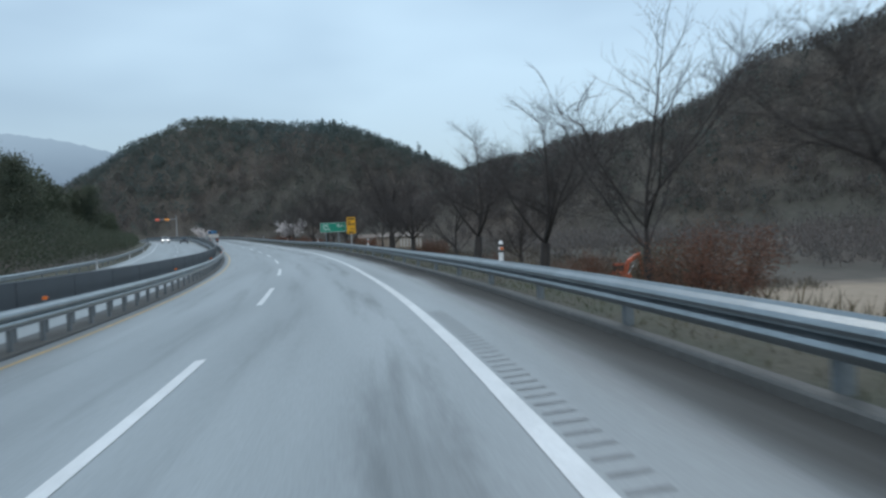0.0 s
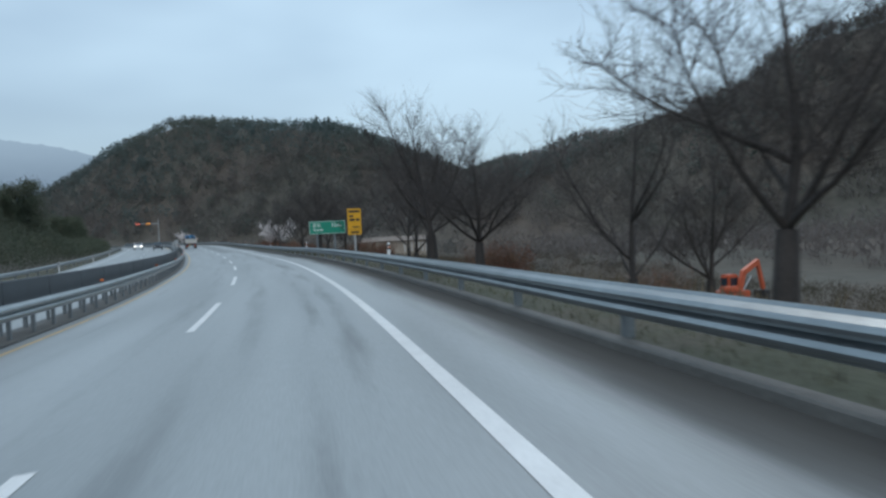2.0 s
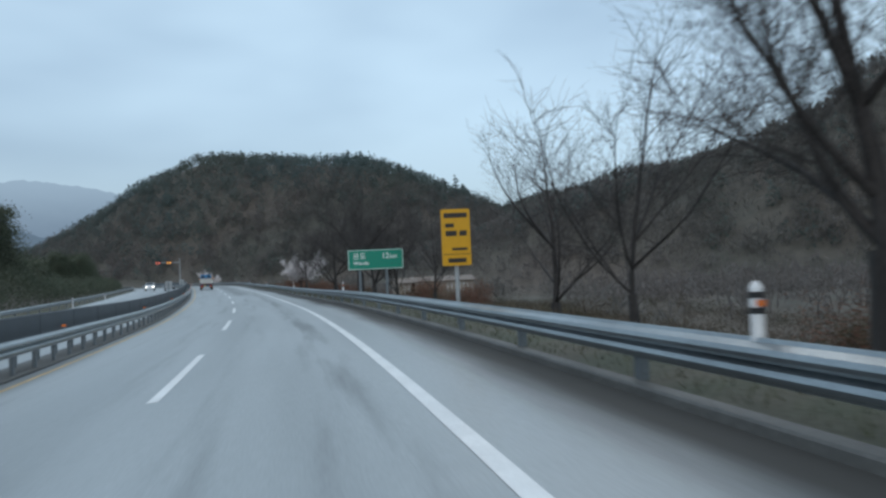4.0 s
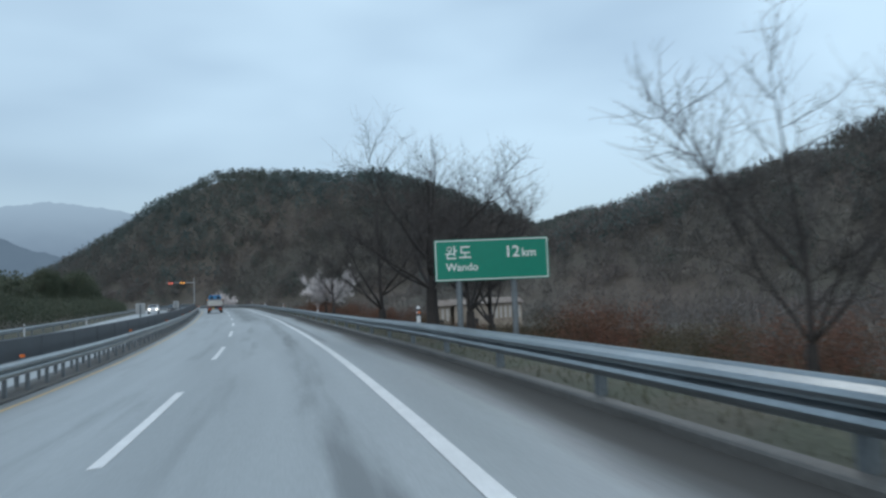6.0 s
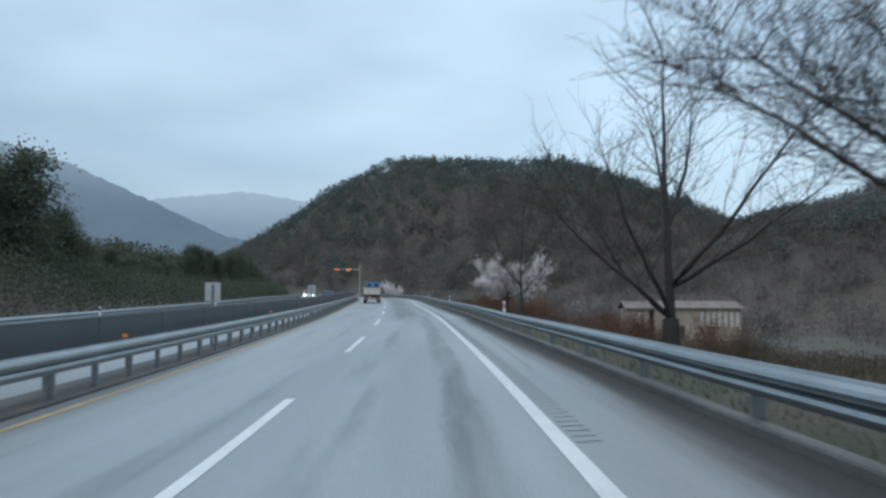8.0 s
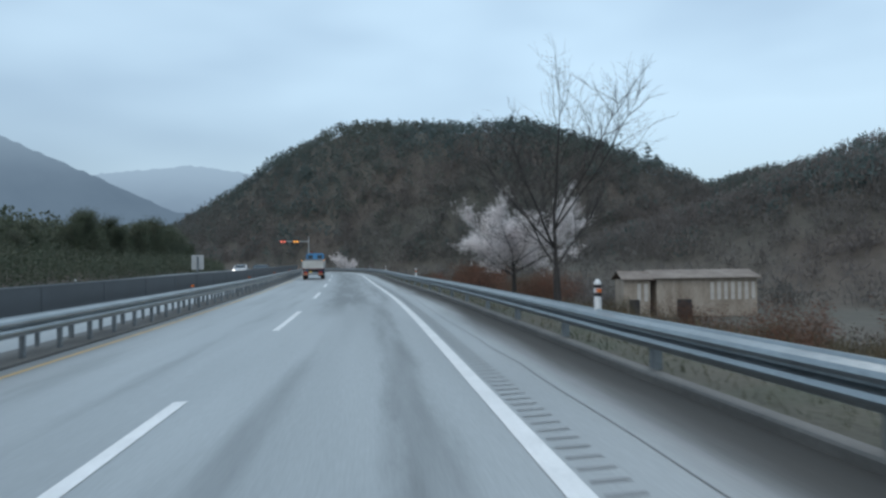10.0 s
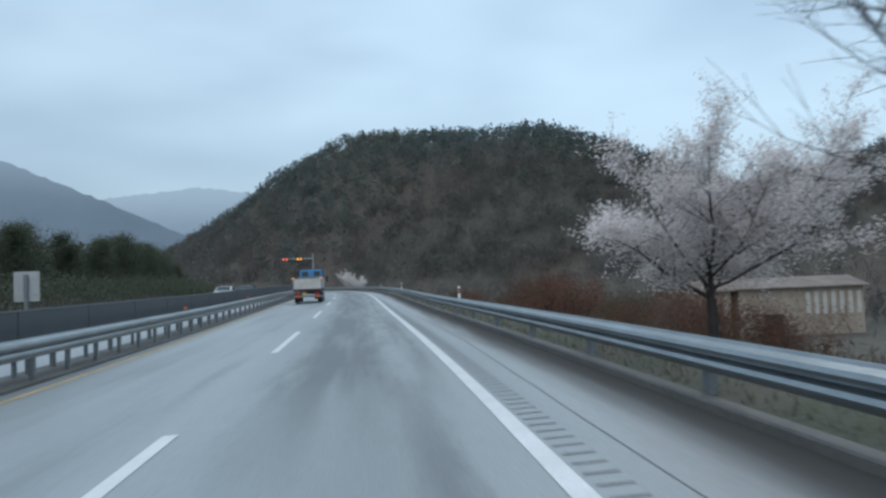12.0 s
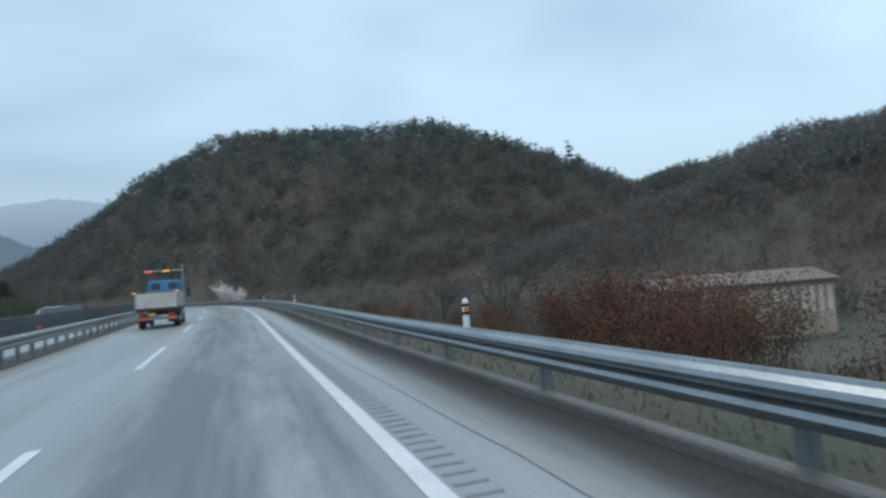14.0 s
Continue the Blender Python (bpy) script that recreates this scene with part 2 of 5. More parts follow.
# ---- the road's line ----
S0, S1, DS = -60.0, 470.0, 1.0
SG = np.arange(S0, S1 + DS, DS)
KAPPA = np.interp(SG, [-60, -30, 0, 20, 40, 60, 80, 100, 120, 150, 200, 260, 470],
                  [4.1, 4.048, 3.859, 1.785, 2.693, 1.423, 1.604, 0.531, 1.288, -0.310, 1.775, 2.6, 2.6]) / 1000
TH = np.cumsum(KAPPA) * DS
TH -= np.interp(0, SG, TH)
RX, RY = np.cumsum(-np.sin(TH)) * DS, np.cumsum(np.cos(TH)) * DS
RX -= np.interp(0, SG, RX)
RY -= np.interp(0, SG, RY)
RZ = np.interp(SG, [-60, -30, 0, 20, 40, 60, 80, 100, 120, 140, 170, 200, 260, 470],
               [1.035, 0.655, 0.226, -0.094, -0.302, -0.432, -0.607, -0.667, -0.631, -0.615, -0.468, -0.443, -0.625, -1.54])
BANK = np.interp(SG, [-60, 10, 40, 70, 100, 140, 200, 470], [0.0521, 0.0739, 0.0732, 0.0695, 0.0438, 0.0271, 0.0081, 0.009])


def at(s, off, up=0.0):
    """World place of a point off metres right of the driven line at s metres along it."""
    t = np.interp(s, SG, TH)
    z = np.interp(s, SG, RZ) + np.interp(s, SG, BANK) * np.clip(off, -8.5, 6)
    return np.array([np.interp(s, SG, RX) + off * np.cos(t), np.interp(s, SG, RY) + off * np.sin(t), z + up])


def stand(s, off, up=0.0, turn=0.0):
    """Upright pose at the roadside; local y runs along the road."""
    p = at(s, off, up)
    return pose(*p, 0, 0, math.degrees(np.interp(s, SG, TH)) + turn)


def near_road(x, y):
    """Station and offset of world points (arrays)."""
    s, o = np.empty(len(x)), np.empty(len(x))
    for a in range(0, len(x), 4000):
        d = (x[a:a + 4000, None] - RX) ** 2 + (y[a:a + 4000, None] - RY) ** 2
        j = d.argmin(1)
        s[a:a + 4000] = SG[j]
        o[a:a + 4000] = np.cos(TH[j]) * (x[a:a + 4000] - RX[j]) + np.sin(TH[j]) * (y[a:a + 4000] - RY[j])
    return s, o


def sweep(name, profile, mat, s0, s1, step=2.0, closed=False, parent=None, smooth=False):
    """A profile of (offset, height) points drawn along the road."""
    n = max(2, int(round((s1 - s0) / step)) + 1)
    k = len(profile)
    verts, faces = [], []
    for s in np.linspace(s0, s1, n):
        for o, h in profile:
            verts.append(at(s, o, h))
    for i in range(n - 1):
        for j in range(k if closed else k - 1):
            a, b = i * k + j, i * k + (j + 1) % k
            faces.append((a, b, b + k, a + k))
    if closed:
        faces.append(tuple(range(k)))
        faces.append(tuple(reversed(range((n - 1) * k, n * k))))
    return mesh_object(name, verts, faces, mat, parent, smooth)


# ---- ground and hills ----
HILLS = [  # crest lines with the width of their flanks
    ([(-290, 610, 6), (-230, 557, 16), (-190, 518, 27.5), (-155, 485, 39), (-125, 460, 51), (-100, 440, 61.5), (-78, 423, 66), (-58, 409, 64), (-40, 396, 61),
      (-22, 385, 59), (-5, 374, 56.5), (10, 365, 49), (24, 358, 40.5), (36, 351, 28), (50, 344, 19)], 88),
    ([(54, 377, 29), (76, 377, 32.5), (100, 377, 39.5), (137, 377, 49.5), (200, 370, 60), (320, 340, 74), (420, 300, 84)], 110),
    ([(42, 296, 11), (56, 277, 19), (75, 263, 27), (99, 251, 31.5), (115, 235, 37), (127, 222, 44), (146, 204, 58), (170, 187, 66), (198, 164, 73), (226, 140, 80), (274, 98, 88), (340, 40, 94)], 80),
    ([(-57, 128, 2.5), (-62, 148, 2.5), (-66, 164, 2.5), (-74, 204, 2)], 26),
    ([(-38, 30, 5), (-40, 70, 8), (-50, 110, 8)], 28),
]


def land(x, y):
    """Height of the ground sheet at world points (arrays)."""
    s, o = near_road(x, y)
    base = np.interp(s, SG, RZ) + np.interp(s, SG, BANK) * np.clip(o, -8.5, 6)
    z = np.where(o > 6, base - 0.55 - 0.7 * np.clip((o - 6) / 3, 0, 1) - (1.6 + 2.1 * np.clip((100 - s) / 30, 0, 1)) * np.clip((o - 9) / 22, 0, 1), base)
    z = np.where(o > 9, z - 2.6 * np.clip((o - 9) / 18, 0, 1) * np.clip((s - 100) / 40, 0, 1), z)
    z = np.where(o < -21, z + 0.8 * np.clip((-o - 21) / 6, 0, 1), z)
    z = np.where((o > -21) & (o < 6), base - 0.45, z)
    top = np.zeros_like(z)
    for crest, wide in HILLS:
        for (x0, y0, z0), (x1, y1, z1) in zip(crest, crest[1:]):
            ux, uy = x1 - x0, y1 - y0
            t = np.clip(((x - x0) * ux + (y - y0) * uy) / (ux * ux + uy * uy), 0, 1)
            d = np.hypot(x - x0 - t * ux, y - y0 - t * uy)
            h = (z0 + t * (z1 - z0)) * (0.5 + 0.5 * np.cos(np.pi * np.clip(d / wide, 0, 1))) ** 0.85
            top = np.maximum(top, h)
    clear = np.maximum(np.clip((np.where(o > 0, o - 14, -o - 20)) / 12, 0, 1), np.clip((s - 335) / 25, 0, 1))
    bumps = np.array([noise.noise((a * 0.03, b * 0.03, 0.0)) for a, b in zip(x, y)])
    return z + top * clear + bumps * np.clip(top / 8, 0, 2.5) * clear


gx = np.concatenate([np.linspace(-1500, -300, 13)[:-1], np.arange(-300, -60, 12), np.arange(-60, 60, 3), np.arange(60, 340, 10), np.linspace(340, 1500, 12)])
gy = np.concatenate([np.linspace(-900, -60, 8)[:-1], np.arange(-60, 260, 4), np.arange(260, 560, 10), np.linspace(560, 1800, 22)])
GX, GY = np.meshgrid(gx, gy)
GZ = land(GX.ravel(), GY.ravel())
nx, ny = len(gx), len(gy)
ground = mesh_object("ground", np.stack([GX.ravel(), GY.ravel(), GZ], 1).tolist(),
                     [(j * nx + i, j * nx + i + 1, (j + 1) * nx + i + 1, (j + 1) * nx + i) for j in range(ny - 1) for i in range(nx - 1)], M_FLOOR, smooth=True)
fs, fo = near_road(GX.ravel(), GY.ravel())
ramp = lambda v, a, b: np.clip((v - a) / (b - a), 0, 1)
field_at = ground.data.attributes.new("field", "FLOAT", "POINT")
field_at.data.foreach_set("value", (ramp(fo, 8, 12) * ramp(fo, 80, 62) * ramp(fs, 52, 38) * ramp(GZ, 4, 1.5)).tolist())
tagged(ground, "damp brown valley floor and wooded hill slopes", "ground", kind="structure")

# ---- carriageways, kerbs, verges ----
EDGE, MID, YEL = 1.335, -2.165, -5.79
ROAD_X = (-6.25, -4.2, -2.0, 0.0, 1.3, 2.4, 3.2)
road = sweep("road", [(o, 0.0) for o in ROAD_X], M_ROAD, S0, 330)


def lay(ob, offsets):
    """Store how far each point lies along and across the road."""
    n = len(ob.data.vertices) // len(offsets)
    ob.data.attributes.new("off", "FLOAT", "POINT").data.foreach_set("value", list(offsets) * n)
    ob.data.attributes.new("station", "FLOAT", "POINT").data.foreach_set("value", np.repeat(np.linspace(S0, 330, n), len(offsets)).tolist())


lay(road, ROAD_X)
tagged(road, "wet grey asphalt carriageway with two lanes", "road", kind="structure")
opp = sweep("road_opposite", [(-17.2, 0.0), (-12, 0.0), (-7.6, 0.0)], M_ROAD, S0, 330)
lay(opp, (-17.2, -12, -7.6))
tagged(opp, "wet asphalt carriageway beyond the median barrier", "road", kind="structure")
kerb = sweep("kerb", [(3.18, -0.1), (3.19, 0.08), (3.21, 0.10), (3.34, 0.105), (3.38, 0.05)], M_CONC, S0, 330)
tagged(kerb, "low wet concrete kerb along the shoulder", "kerb", kind="structure")
verge = sweep("verge", [(3.36, 0.075), (4.2, 0.08), (5.2, 0.0), (6.4, -0.6)], M_GRASS, S0, 330)
tagged(verge, "damp grass verge under the guardrail", "verge", kind="structure")
median = sweep("median", [(-6.27, -0.1), (-6.27, 0.05), (-6.7, 0.06), (-7.2, 0.06), (-7.58, 0.05), (-7.58, -0.1)], M_CONC, S0, 330)
tagged(median, "wet concrete median strip", "median", kind="structure")
verge_l = sweep("verge_far", [(-17.2, 0.02), (-18.5, 0.05), (-20.5, 0.1), (-22.5, -0.6)], M_GRASS, S0, 330)
tagged(verge_l, "rough grass beside the opposite carriageway", "verge", kind="structure")

paint = sweep("edge_line", [(EDGE - 0.09, 0.006), (EDGE + 0.09, 0.006)], M_WHITE, S0, 330, parent=road)
crack_s = np.linspace(86, 150, 56)
crack_o = [2.08 + 0.07 * math.sin(s * 0.21) + 0.05 * noise.noise((s * 0.5, 0, 0)) for s in crack_s]
mesh_object("joint_crack", [at(s, o + w, 0.005) for s, o in zip(crack_s, crack_o) for w in (-0.006, 0.006)], [(2 * i, 2 * i + 1, 2 * i + 3, 2 * i + 2) for i in range(len(crack_s) - 1)], M_CRACK, road)
sweep("yellow_line", [(YEL - 0.06, 0.006), (YEL + 0.06, 0.006)], M_YELLOW, S0, 330, parent=road)
for k in range(-3, 21):
    a = -5.6 + 16.38 * k
    sweep("lane_dash", [(MID - 0.085, 0.006), (MID + 0.085, 0.006)], M_WHITE, a, a + 7.2, 1.0, parent=road)
sweep("yellow_line", [(-7.95, 0.006), (-8.07, 0.006)], M_YELLOW, S0, 330, parent=opp)
sweep("edge_line", [(-16.0, 0.006), (-15.85, 0.006)], M_WHITE, S0, 330, parent=opp)
for k in range(-3, 21):
    a = -8 + 16.38 * k
    sweep("lane_dash", [(-11.95, 0.006), (-12.07, 0.006)], M_WHITE, a, a + 7.2, 1.0, parent=opp)

# ---- guardrails and median barrier ----
W_PROFILE = [(0.00, 0.00), (0.015, 0.03), (0.09, 0.06), (0.11, 0.10), (0.09, 0.14), (0.005, 0.165), (0.005, 0.185), (0.09, 0.21), (0.11, 0.25), (0.09, 0.29), (0.015, 0.32), (0.0, 0.35)]


def w_beam(off, bottom, side, s0, s1, parent, tall=1.0):
    """W-shaped steel beam whose ridges point to the given side."""
    front = [(off + side * d, bottom + h * tall) for d, h in W_PROFILE]
    back = [(off + side * (d - 0.014), bottom + h * tall) for d, h in reversed(W_PROFILE)]
    return sweep("beam", front + back, M_STEEL, s0, s1, 2.0, closed=True, parent=parent)


def post_mesh(w, d, z0, z1):
    bm = bmesh.new()
    box(bm, -w / 2, w / 2, -d / 2, d / 2, z0, z1, 0.008)
    me = bpy.data.meshes.new("post")
    bm.to_mesh(me)
    bm.free()
    me.materials.append(M_POST)
    return me


def posts(parent, me, off, s0, s1, step):
    for s in np.arange(s0, s1, step):
        o = new("post", me)
        o.parent = parent
        o.matrix_basis = stand(s, off)


rail_right = tagged(empty("guardrail"), "galvanised steel W-beam guardrail, wet, on a grass verge", "guardrail")
w_beam(3.33, 0.335, -1, -40, 300, rail_right)
posts(rail_right, post_mesh(0.11, 0.13, -0.1, 0.62), 3.42, -40.7, 298, 4.0)
rail_left = tagged(empty("guardrail"), "galvanised steel W-beam guardrail on the median, closely set posts", "guardrail")
w_beam(-6.42, 0.50, 1, -40, 300, rail_left, 1.1)
posts(rail_left, post_mesh(0.09, 0.11, -0.1, 0.84), -6.52, -39.5, 298, 1.75)

# dark glare screen on the far side of the median
screen = tagged(empty("glare_screen"), "dark grey glare screen with a pale top rail", "barrier")
for s in np.arange(-36.0, 296.0, 4.0):
    sweep("panel", [(-7.10, 0.66), (-7.10, 1.38), (-7.13, 1.38), (-7.13, 0.66)], M_SCREEN, s + 0.03, s + 3.97, 2.0, closed=True, parent=screen)
sweep("top_rail", [(-7.09, 1.382), (-7.09, 1.415), (-7.14, 1.415), (-7.14, 1.382)], M_STEEL, -36, 296, 2.0, closed=True, parent=screen)
posts(screen, post_mesh(0.09, 0.07, 0.0, 1.38), -7.19, -36, 298, 4.0)
rail_opp = tagged(empty("guardrail"), "steel W-beam guardrail backing the glare screen", "guardrail")
w_beam(-7.27, 0.35, -1, -40, 300, rail_opp)
posts(rail_opp, post_mesh(0.11, 0.11, 0.0, 0.62), -7.22, -38, 298, 4.0)
rail_far = tagged(empty("guardrail"), "far steel guardrail beyond the opposite carriageway", "guardrail")
w_beam(-17.7, 0.40, 1, -40, 300, rail_far)
posts(rail_far, post_mesh(0.11, 0.11, -0.1, 0.72), -17.78, -38, 298, 4.0)

M_REFLECT = material("amber_reflector", (0.75, 0.20, 0.05), rough=0.25, vary=0.1)
M_PLASTIC = material("white_plastic", (0.78, 0.79, 0.80), rough=0.45, vary=0.06, scale=4, fine=30)
M_BLACK = material("black_plastic", (0.02, 0.02, 0.022), rough=0.5, vary=0.15)


def delineator(s, off):
    d = tagged(empty("delineator", stand(s, off, 0.0)), "white plastic delineator with dark bands on top of the guardrail", "road marker", "delineators")
    bm = bmesh.new()
    cyl(bm, (0, 0, 0.60), (0, 0, 1.06), 0.052, 0.05, 14)
    cyl(bm, (0, 0, 1.06), (0, 0, 1.11), 0.05, 0.02, 14)
    part("post", bm, M_PLASTIC, d, smooth=False)
    for z in (0.86, 0.98):
        bm = bmesh.new()
        cyl(bm, (0, 0, z), (0, 0, z + 0.05), 0.054, 0.0535, 14)
        part("band", bm, M_BLACK, d, "black band")
    bm = bmesh.new()
    box(bm, -0.04, 0.04, -0.062, -0.05, 0.915, 0.97, 0.006)
    part("reflector", bm, M_REFLECT, d, "small amber reflector")
    bm = bmesh.new()
    box(bm, -0.035, 0.035, -0.05, 0.05, 0.50, 0.62, 0.008)
    part("bracket", bm, M_POST, d, "steel clamp on the rail post")
    return d


d0 = delineator(6, 3.36)
for s in (37.2, 70.1, 101.3, 134.0, 166.0, 198.0):
    copy_thing(d0, stand(s, 3.36))


def verge_post(s):
    d = tagged(empty("marker_post", stand(s, -16.9)), "slim white marker post with a dark band on the far verge", "road marker", "far verge posts")
    bm = bmesh.new()
    cyl(bm, (0, 0, -0.5), (0, 0, 0.98), 0.055, 0.05, 12)
    cyl(bm, (0, 0, 0.98), (0, 0, 1.03), 0.05, 0.02, 12)
    part("post", bm, M_PLASTIC, d)
    bm = bmesh.new()
    cyl(bm, (0, 0, 0.78), (0, 0, 0.90), 0.054, 0.0535, 12)
    part("band", bm, M_BLACK, d, "dark band")
    return d


v0 = verge_post(61.0)
for s in (86.5, 112.0, 138.0):
    copy_thing(v0, stand(s, -16.9))


def rail_reflector(s):
    r = tagged(empty("reflector", stand(s, -6.35, 0.89)), "small orange reflector on the median guardrail", "reflector", "rail reflectors")
    bm = bmesh.new()
    box(bm, -0.008, 0.008, -0.02, 0.02, 0.0, 0.05)
    part("bracket", bm, M_POST, r)
    bm = bmesh.new()
    box(bm, -0.06, 0.06, -0.012, 0.012, 0.05, 0.13, 0.01)
    part("lens", bm, M_REFLECT, r, "orange lens")
    return r


r0 = rail_reflector(7.5)
for s in np.arange(23.5, 250, 16.0):
    copy_thing(r0, stand(s, -6.35, 0.89))

# milled rumble grooves beside the edge line
gv, gf = [], []
for s in (*np.arange(-12, 4, 0.30), *np.arange(79, 160, 0.30)):
    b = len(gv)
    for ds, o in ((0, 1.47), (0, 1.74), (0.06, 1.74), (0.06, 1.47)):
        gv.append(at(s + ds, o, 0.005))
    gf.append((b, b + 1, b + 2, b + 3))
rumble = mesh_object("rumble_strip", gv, gf, M_GROOVE)
tagged(rumble, "milled rumble grooves beside the white edge line", "road marking", kind="stuff")

# ---- signs ----
M_GREEN = material("green_sign_sheeting", (0.0, 0.235, 0.155), rough=0.35, vary=0.05, scale=1, fine=8)
M_SIGNW = material("white_sign_film", (0.80, 0.84, 0.82), rough=0.4, vary=0.04)
M_SIGNY = material("yellow_sign_sheeting", (0.68, 0.35, 0.012), rough=0.4, vary=0.05, scale=1, fine=8)
M_SIGNK = material("black_sign_film", (0.03, 0.025, 0.02), rough=0.5, vary=0.1)
M_ALU = material("sign_back_aluminium", (0.42, 0.44, 0.45), rough=0.45, metal=0.4, vary=0.12)


def plate(bm, x0, x1, z0, z1, y0, y1, r=0.05, m=None):
    """Upright plate with rounded corners, facing -y."""
    pts = []
    for cx, cz, a0 in ((x1 - r, z1 - r, 0), (x0 + r, z1 - r, 90), (x0 + r, z0 + r, 180), (x1 - r, z0 + r, 270)):
        for a in range(a0, a0 + 91, 30):
            pts.append((cx + r * math.cos(radians(a)), cz + r * math.sin(radians(a))))
    lo = [bm.verts.new((x, y0, z)) for x, z in pts]
    hi = [bm.verts.new((x, y1, z)) for x, z in pts]
    n = len(pts)
    bm.faces.new(lo)
    bm.faces.new(list(reversed(hi)))
    for i in range(n):
        bm.faces.new((lo[i], hi[i], hi[(i + 1) % n], lo[(i + 1) % n]))
    return lo + hi


def lettering(text, size, x, z, y, mat, parent):
    """Built-in font turned into a thin mesh, standing upright and facing -y."""
    cu = bpy.data.curves.new("lettering", "FONT")
    cu.body, cu.size, cu.extrude = text, size, 0.002
    cu.offset = size * 0.012
    tmp = new("lettering_curve", cu)
    me = bpy.data.meshes.new_from_object(tmp.evaluated_get(bpy.context.evaluated_depsgraph_get()))
    bpy.data.objects.remove(tmp)
    bpy.data.curves.remove(cu)
    me.materials.clear()
    me.materials.append(mat)
    ob = new("lettering", me)
    ob.parent = parent
    ob.matrix_basis = pose(x, y, z, 90, 0, 0)
    return ob


def stroke(bm, x, z, u, w, a, b, thick, y):
    """A letter stroke from a to b in a cell at (x, z) of size u by w."""
    ax, az, bx, bz = x + a[0] * u, z + a[1] * w, x + b[0] * u, z + b[1] * w
    d = Vector((bx - ax, 0, bz - az))
    L = d.length + thick
    m = Matrix.Translation(((ax + bx) / 2, y, (az + bz) / 2)) @ Matrix.Rotation(-math.atan2(bz - az, bx - ax), 4, "Y")
    box(bm, -L / 2, L / 2, -0.002, 0.002, -thick / 2, thick / 2, 0, m)


def ring(bm, x, z, r, thick, y):
    n = 16
    for i in range(n):
        a, b = 2 * math.pi * i / n, 2 * math.pi * (i + 1) / n
        stroke(bm, x, z, 1, 1, (r * math.cos(a), r * math.sin(a)), (r * math.cos(b), r * math.sin(b)), thick, y)


def green_sign():
    g = tagged(empty("direction_sign", pose(-1.155, 68.36, 0.0, 0, 0, -1) @ Matrix.Scale(0.93, 4)), "green direction sign with white Korean lettering on two grey posts", "road sign")
    zb, zt, hw = 1.50, 2.55, 1.45
    bm = bmesh.new()
    plate(bm, -hw, hw, zb, zt, -0.03, 0.0, 0.04)
    panel = part("panel", bm, M_GREEN, g, "green reflective panel")
    bm = bmesh.new()
    for x0, x1, z0, z1 in ((-hw + 0.02, hw - 0.02, zt - 0.045, zt - 0.022), (-hw + 0.02, hw - 0.02, zb + 0.022, zb + 0.045), (-hw + 0.022, -hw + 0.045, zb + 0.03, zt - 0.03), (hw - 0.045, hw - 0.022, zb + 0.03, zt - 0.03)):
        box(bm, x0, x1, -0.035, -0.031, z0, z1)
    part("border", bm, M_SIGNW, panel, "white border line")
    y = -0.034
    bm = bmesh.new()
    x, z, u, w, t = -1.17, 2.07, 0.27, 0.30, 0.035
    ring(bm, x + 0.38 * u, z + 0.80 * w, 0.055, 0.028, y)
    for a, b in (((0.38, 0.55), (0.38, 0.42)), ((0.05, 0.40), (0.70, 0.40)), ((0.84, 1.02), (0.84, 0.25)), ((0.84, 0.66), (1.02, 0.66)), ((0.18, 0.28), (0.18, 0.02)), ((0.18, 0.02), (0.92, 0.02))):
        stroke(bm, x, z, u, w, a, b, t, y)
    part("syllable", bm, M_SIGNW, panel)
    bm = bmesh.new()
    x += 0.36
    for a, b in (((0.15, 0.95), (0.88, 0.95)), ((0.15, 0.95), (0.15, 0.48)), ((0.15, 0.48), (0.88, 0.48)), ((0.5, 0.48), (0.5, 0.10)), ((0.0, 0.08), (1.02, 0.08))):
        stroke(bm, x, z, u, w, a, b, t, y)
    part("syllable", bm, M_SIGNW, panel)
    lettering("Wando", 0.27, -1.17, 1.76, y, M_SIGNW, panel)
    lettering("12", 0.40, 0.32, 2.07, y, M_SIGNW, panel)
    lettering("km", 0.30, 0.76, 2.07, y, M_SIGNW, panel)
    for x in (-0.85, 0.55):
        bm = bmesh.new()
        cyl(bm, (x, 0.09, -0.9), (x, 0.09, 2.50), 0.075, n=14)
        part("post", bm, M_POST, g, smooth=False)
        bm = bmesh.new()
        for z in (1.70, 2.02, 2.35):
            box(bm, x - 0.14, x + 0.14, 0.002, 0.03, z - 0.03, z + 0.03, 0.004)
        part("clamp", bm, M_ALU, g)
    return g


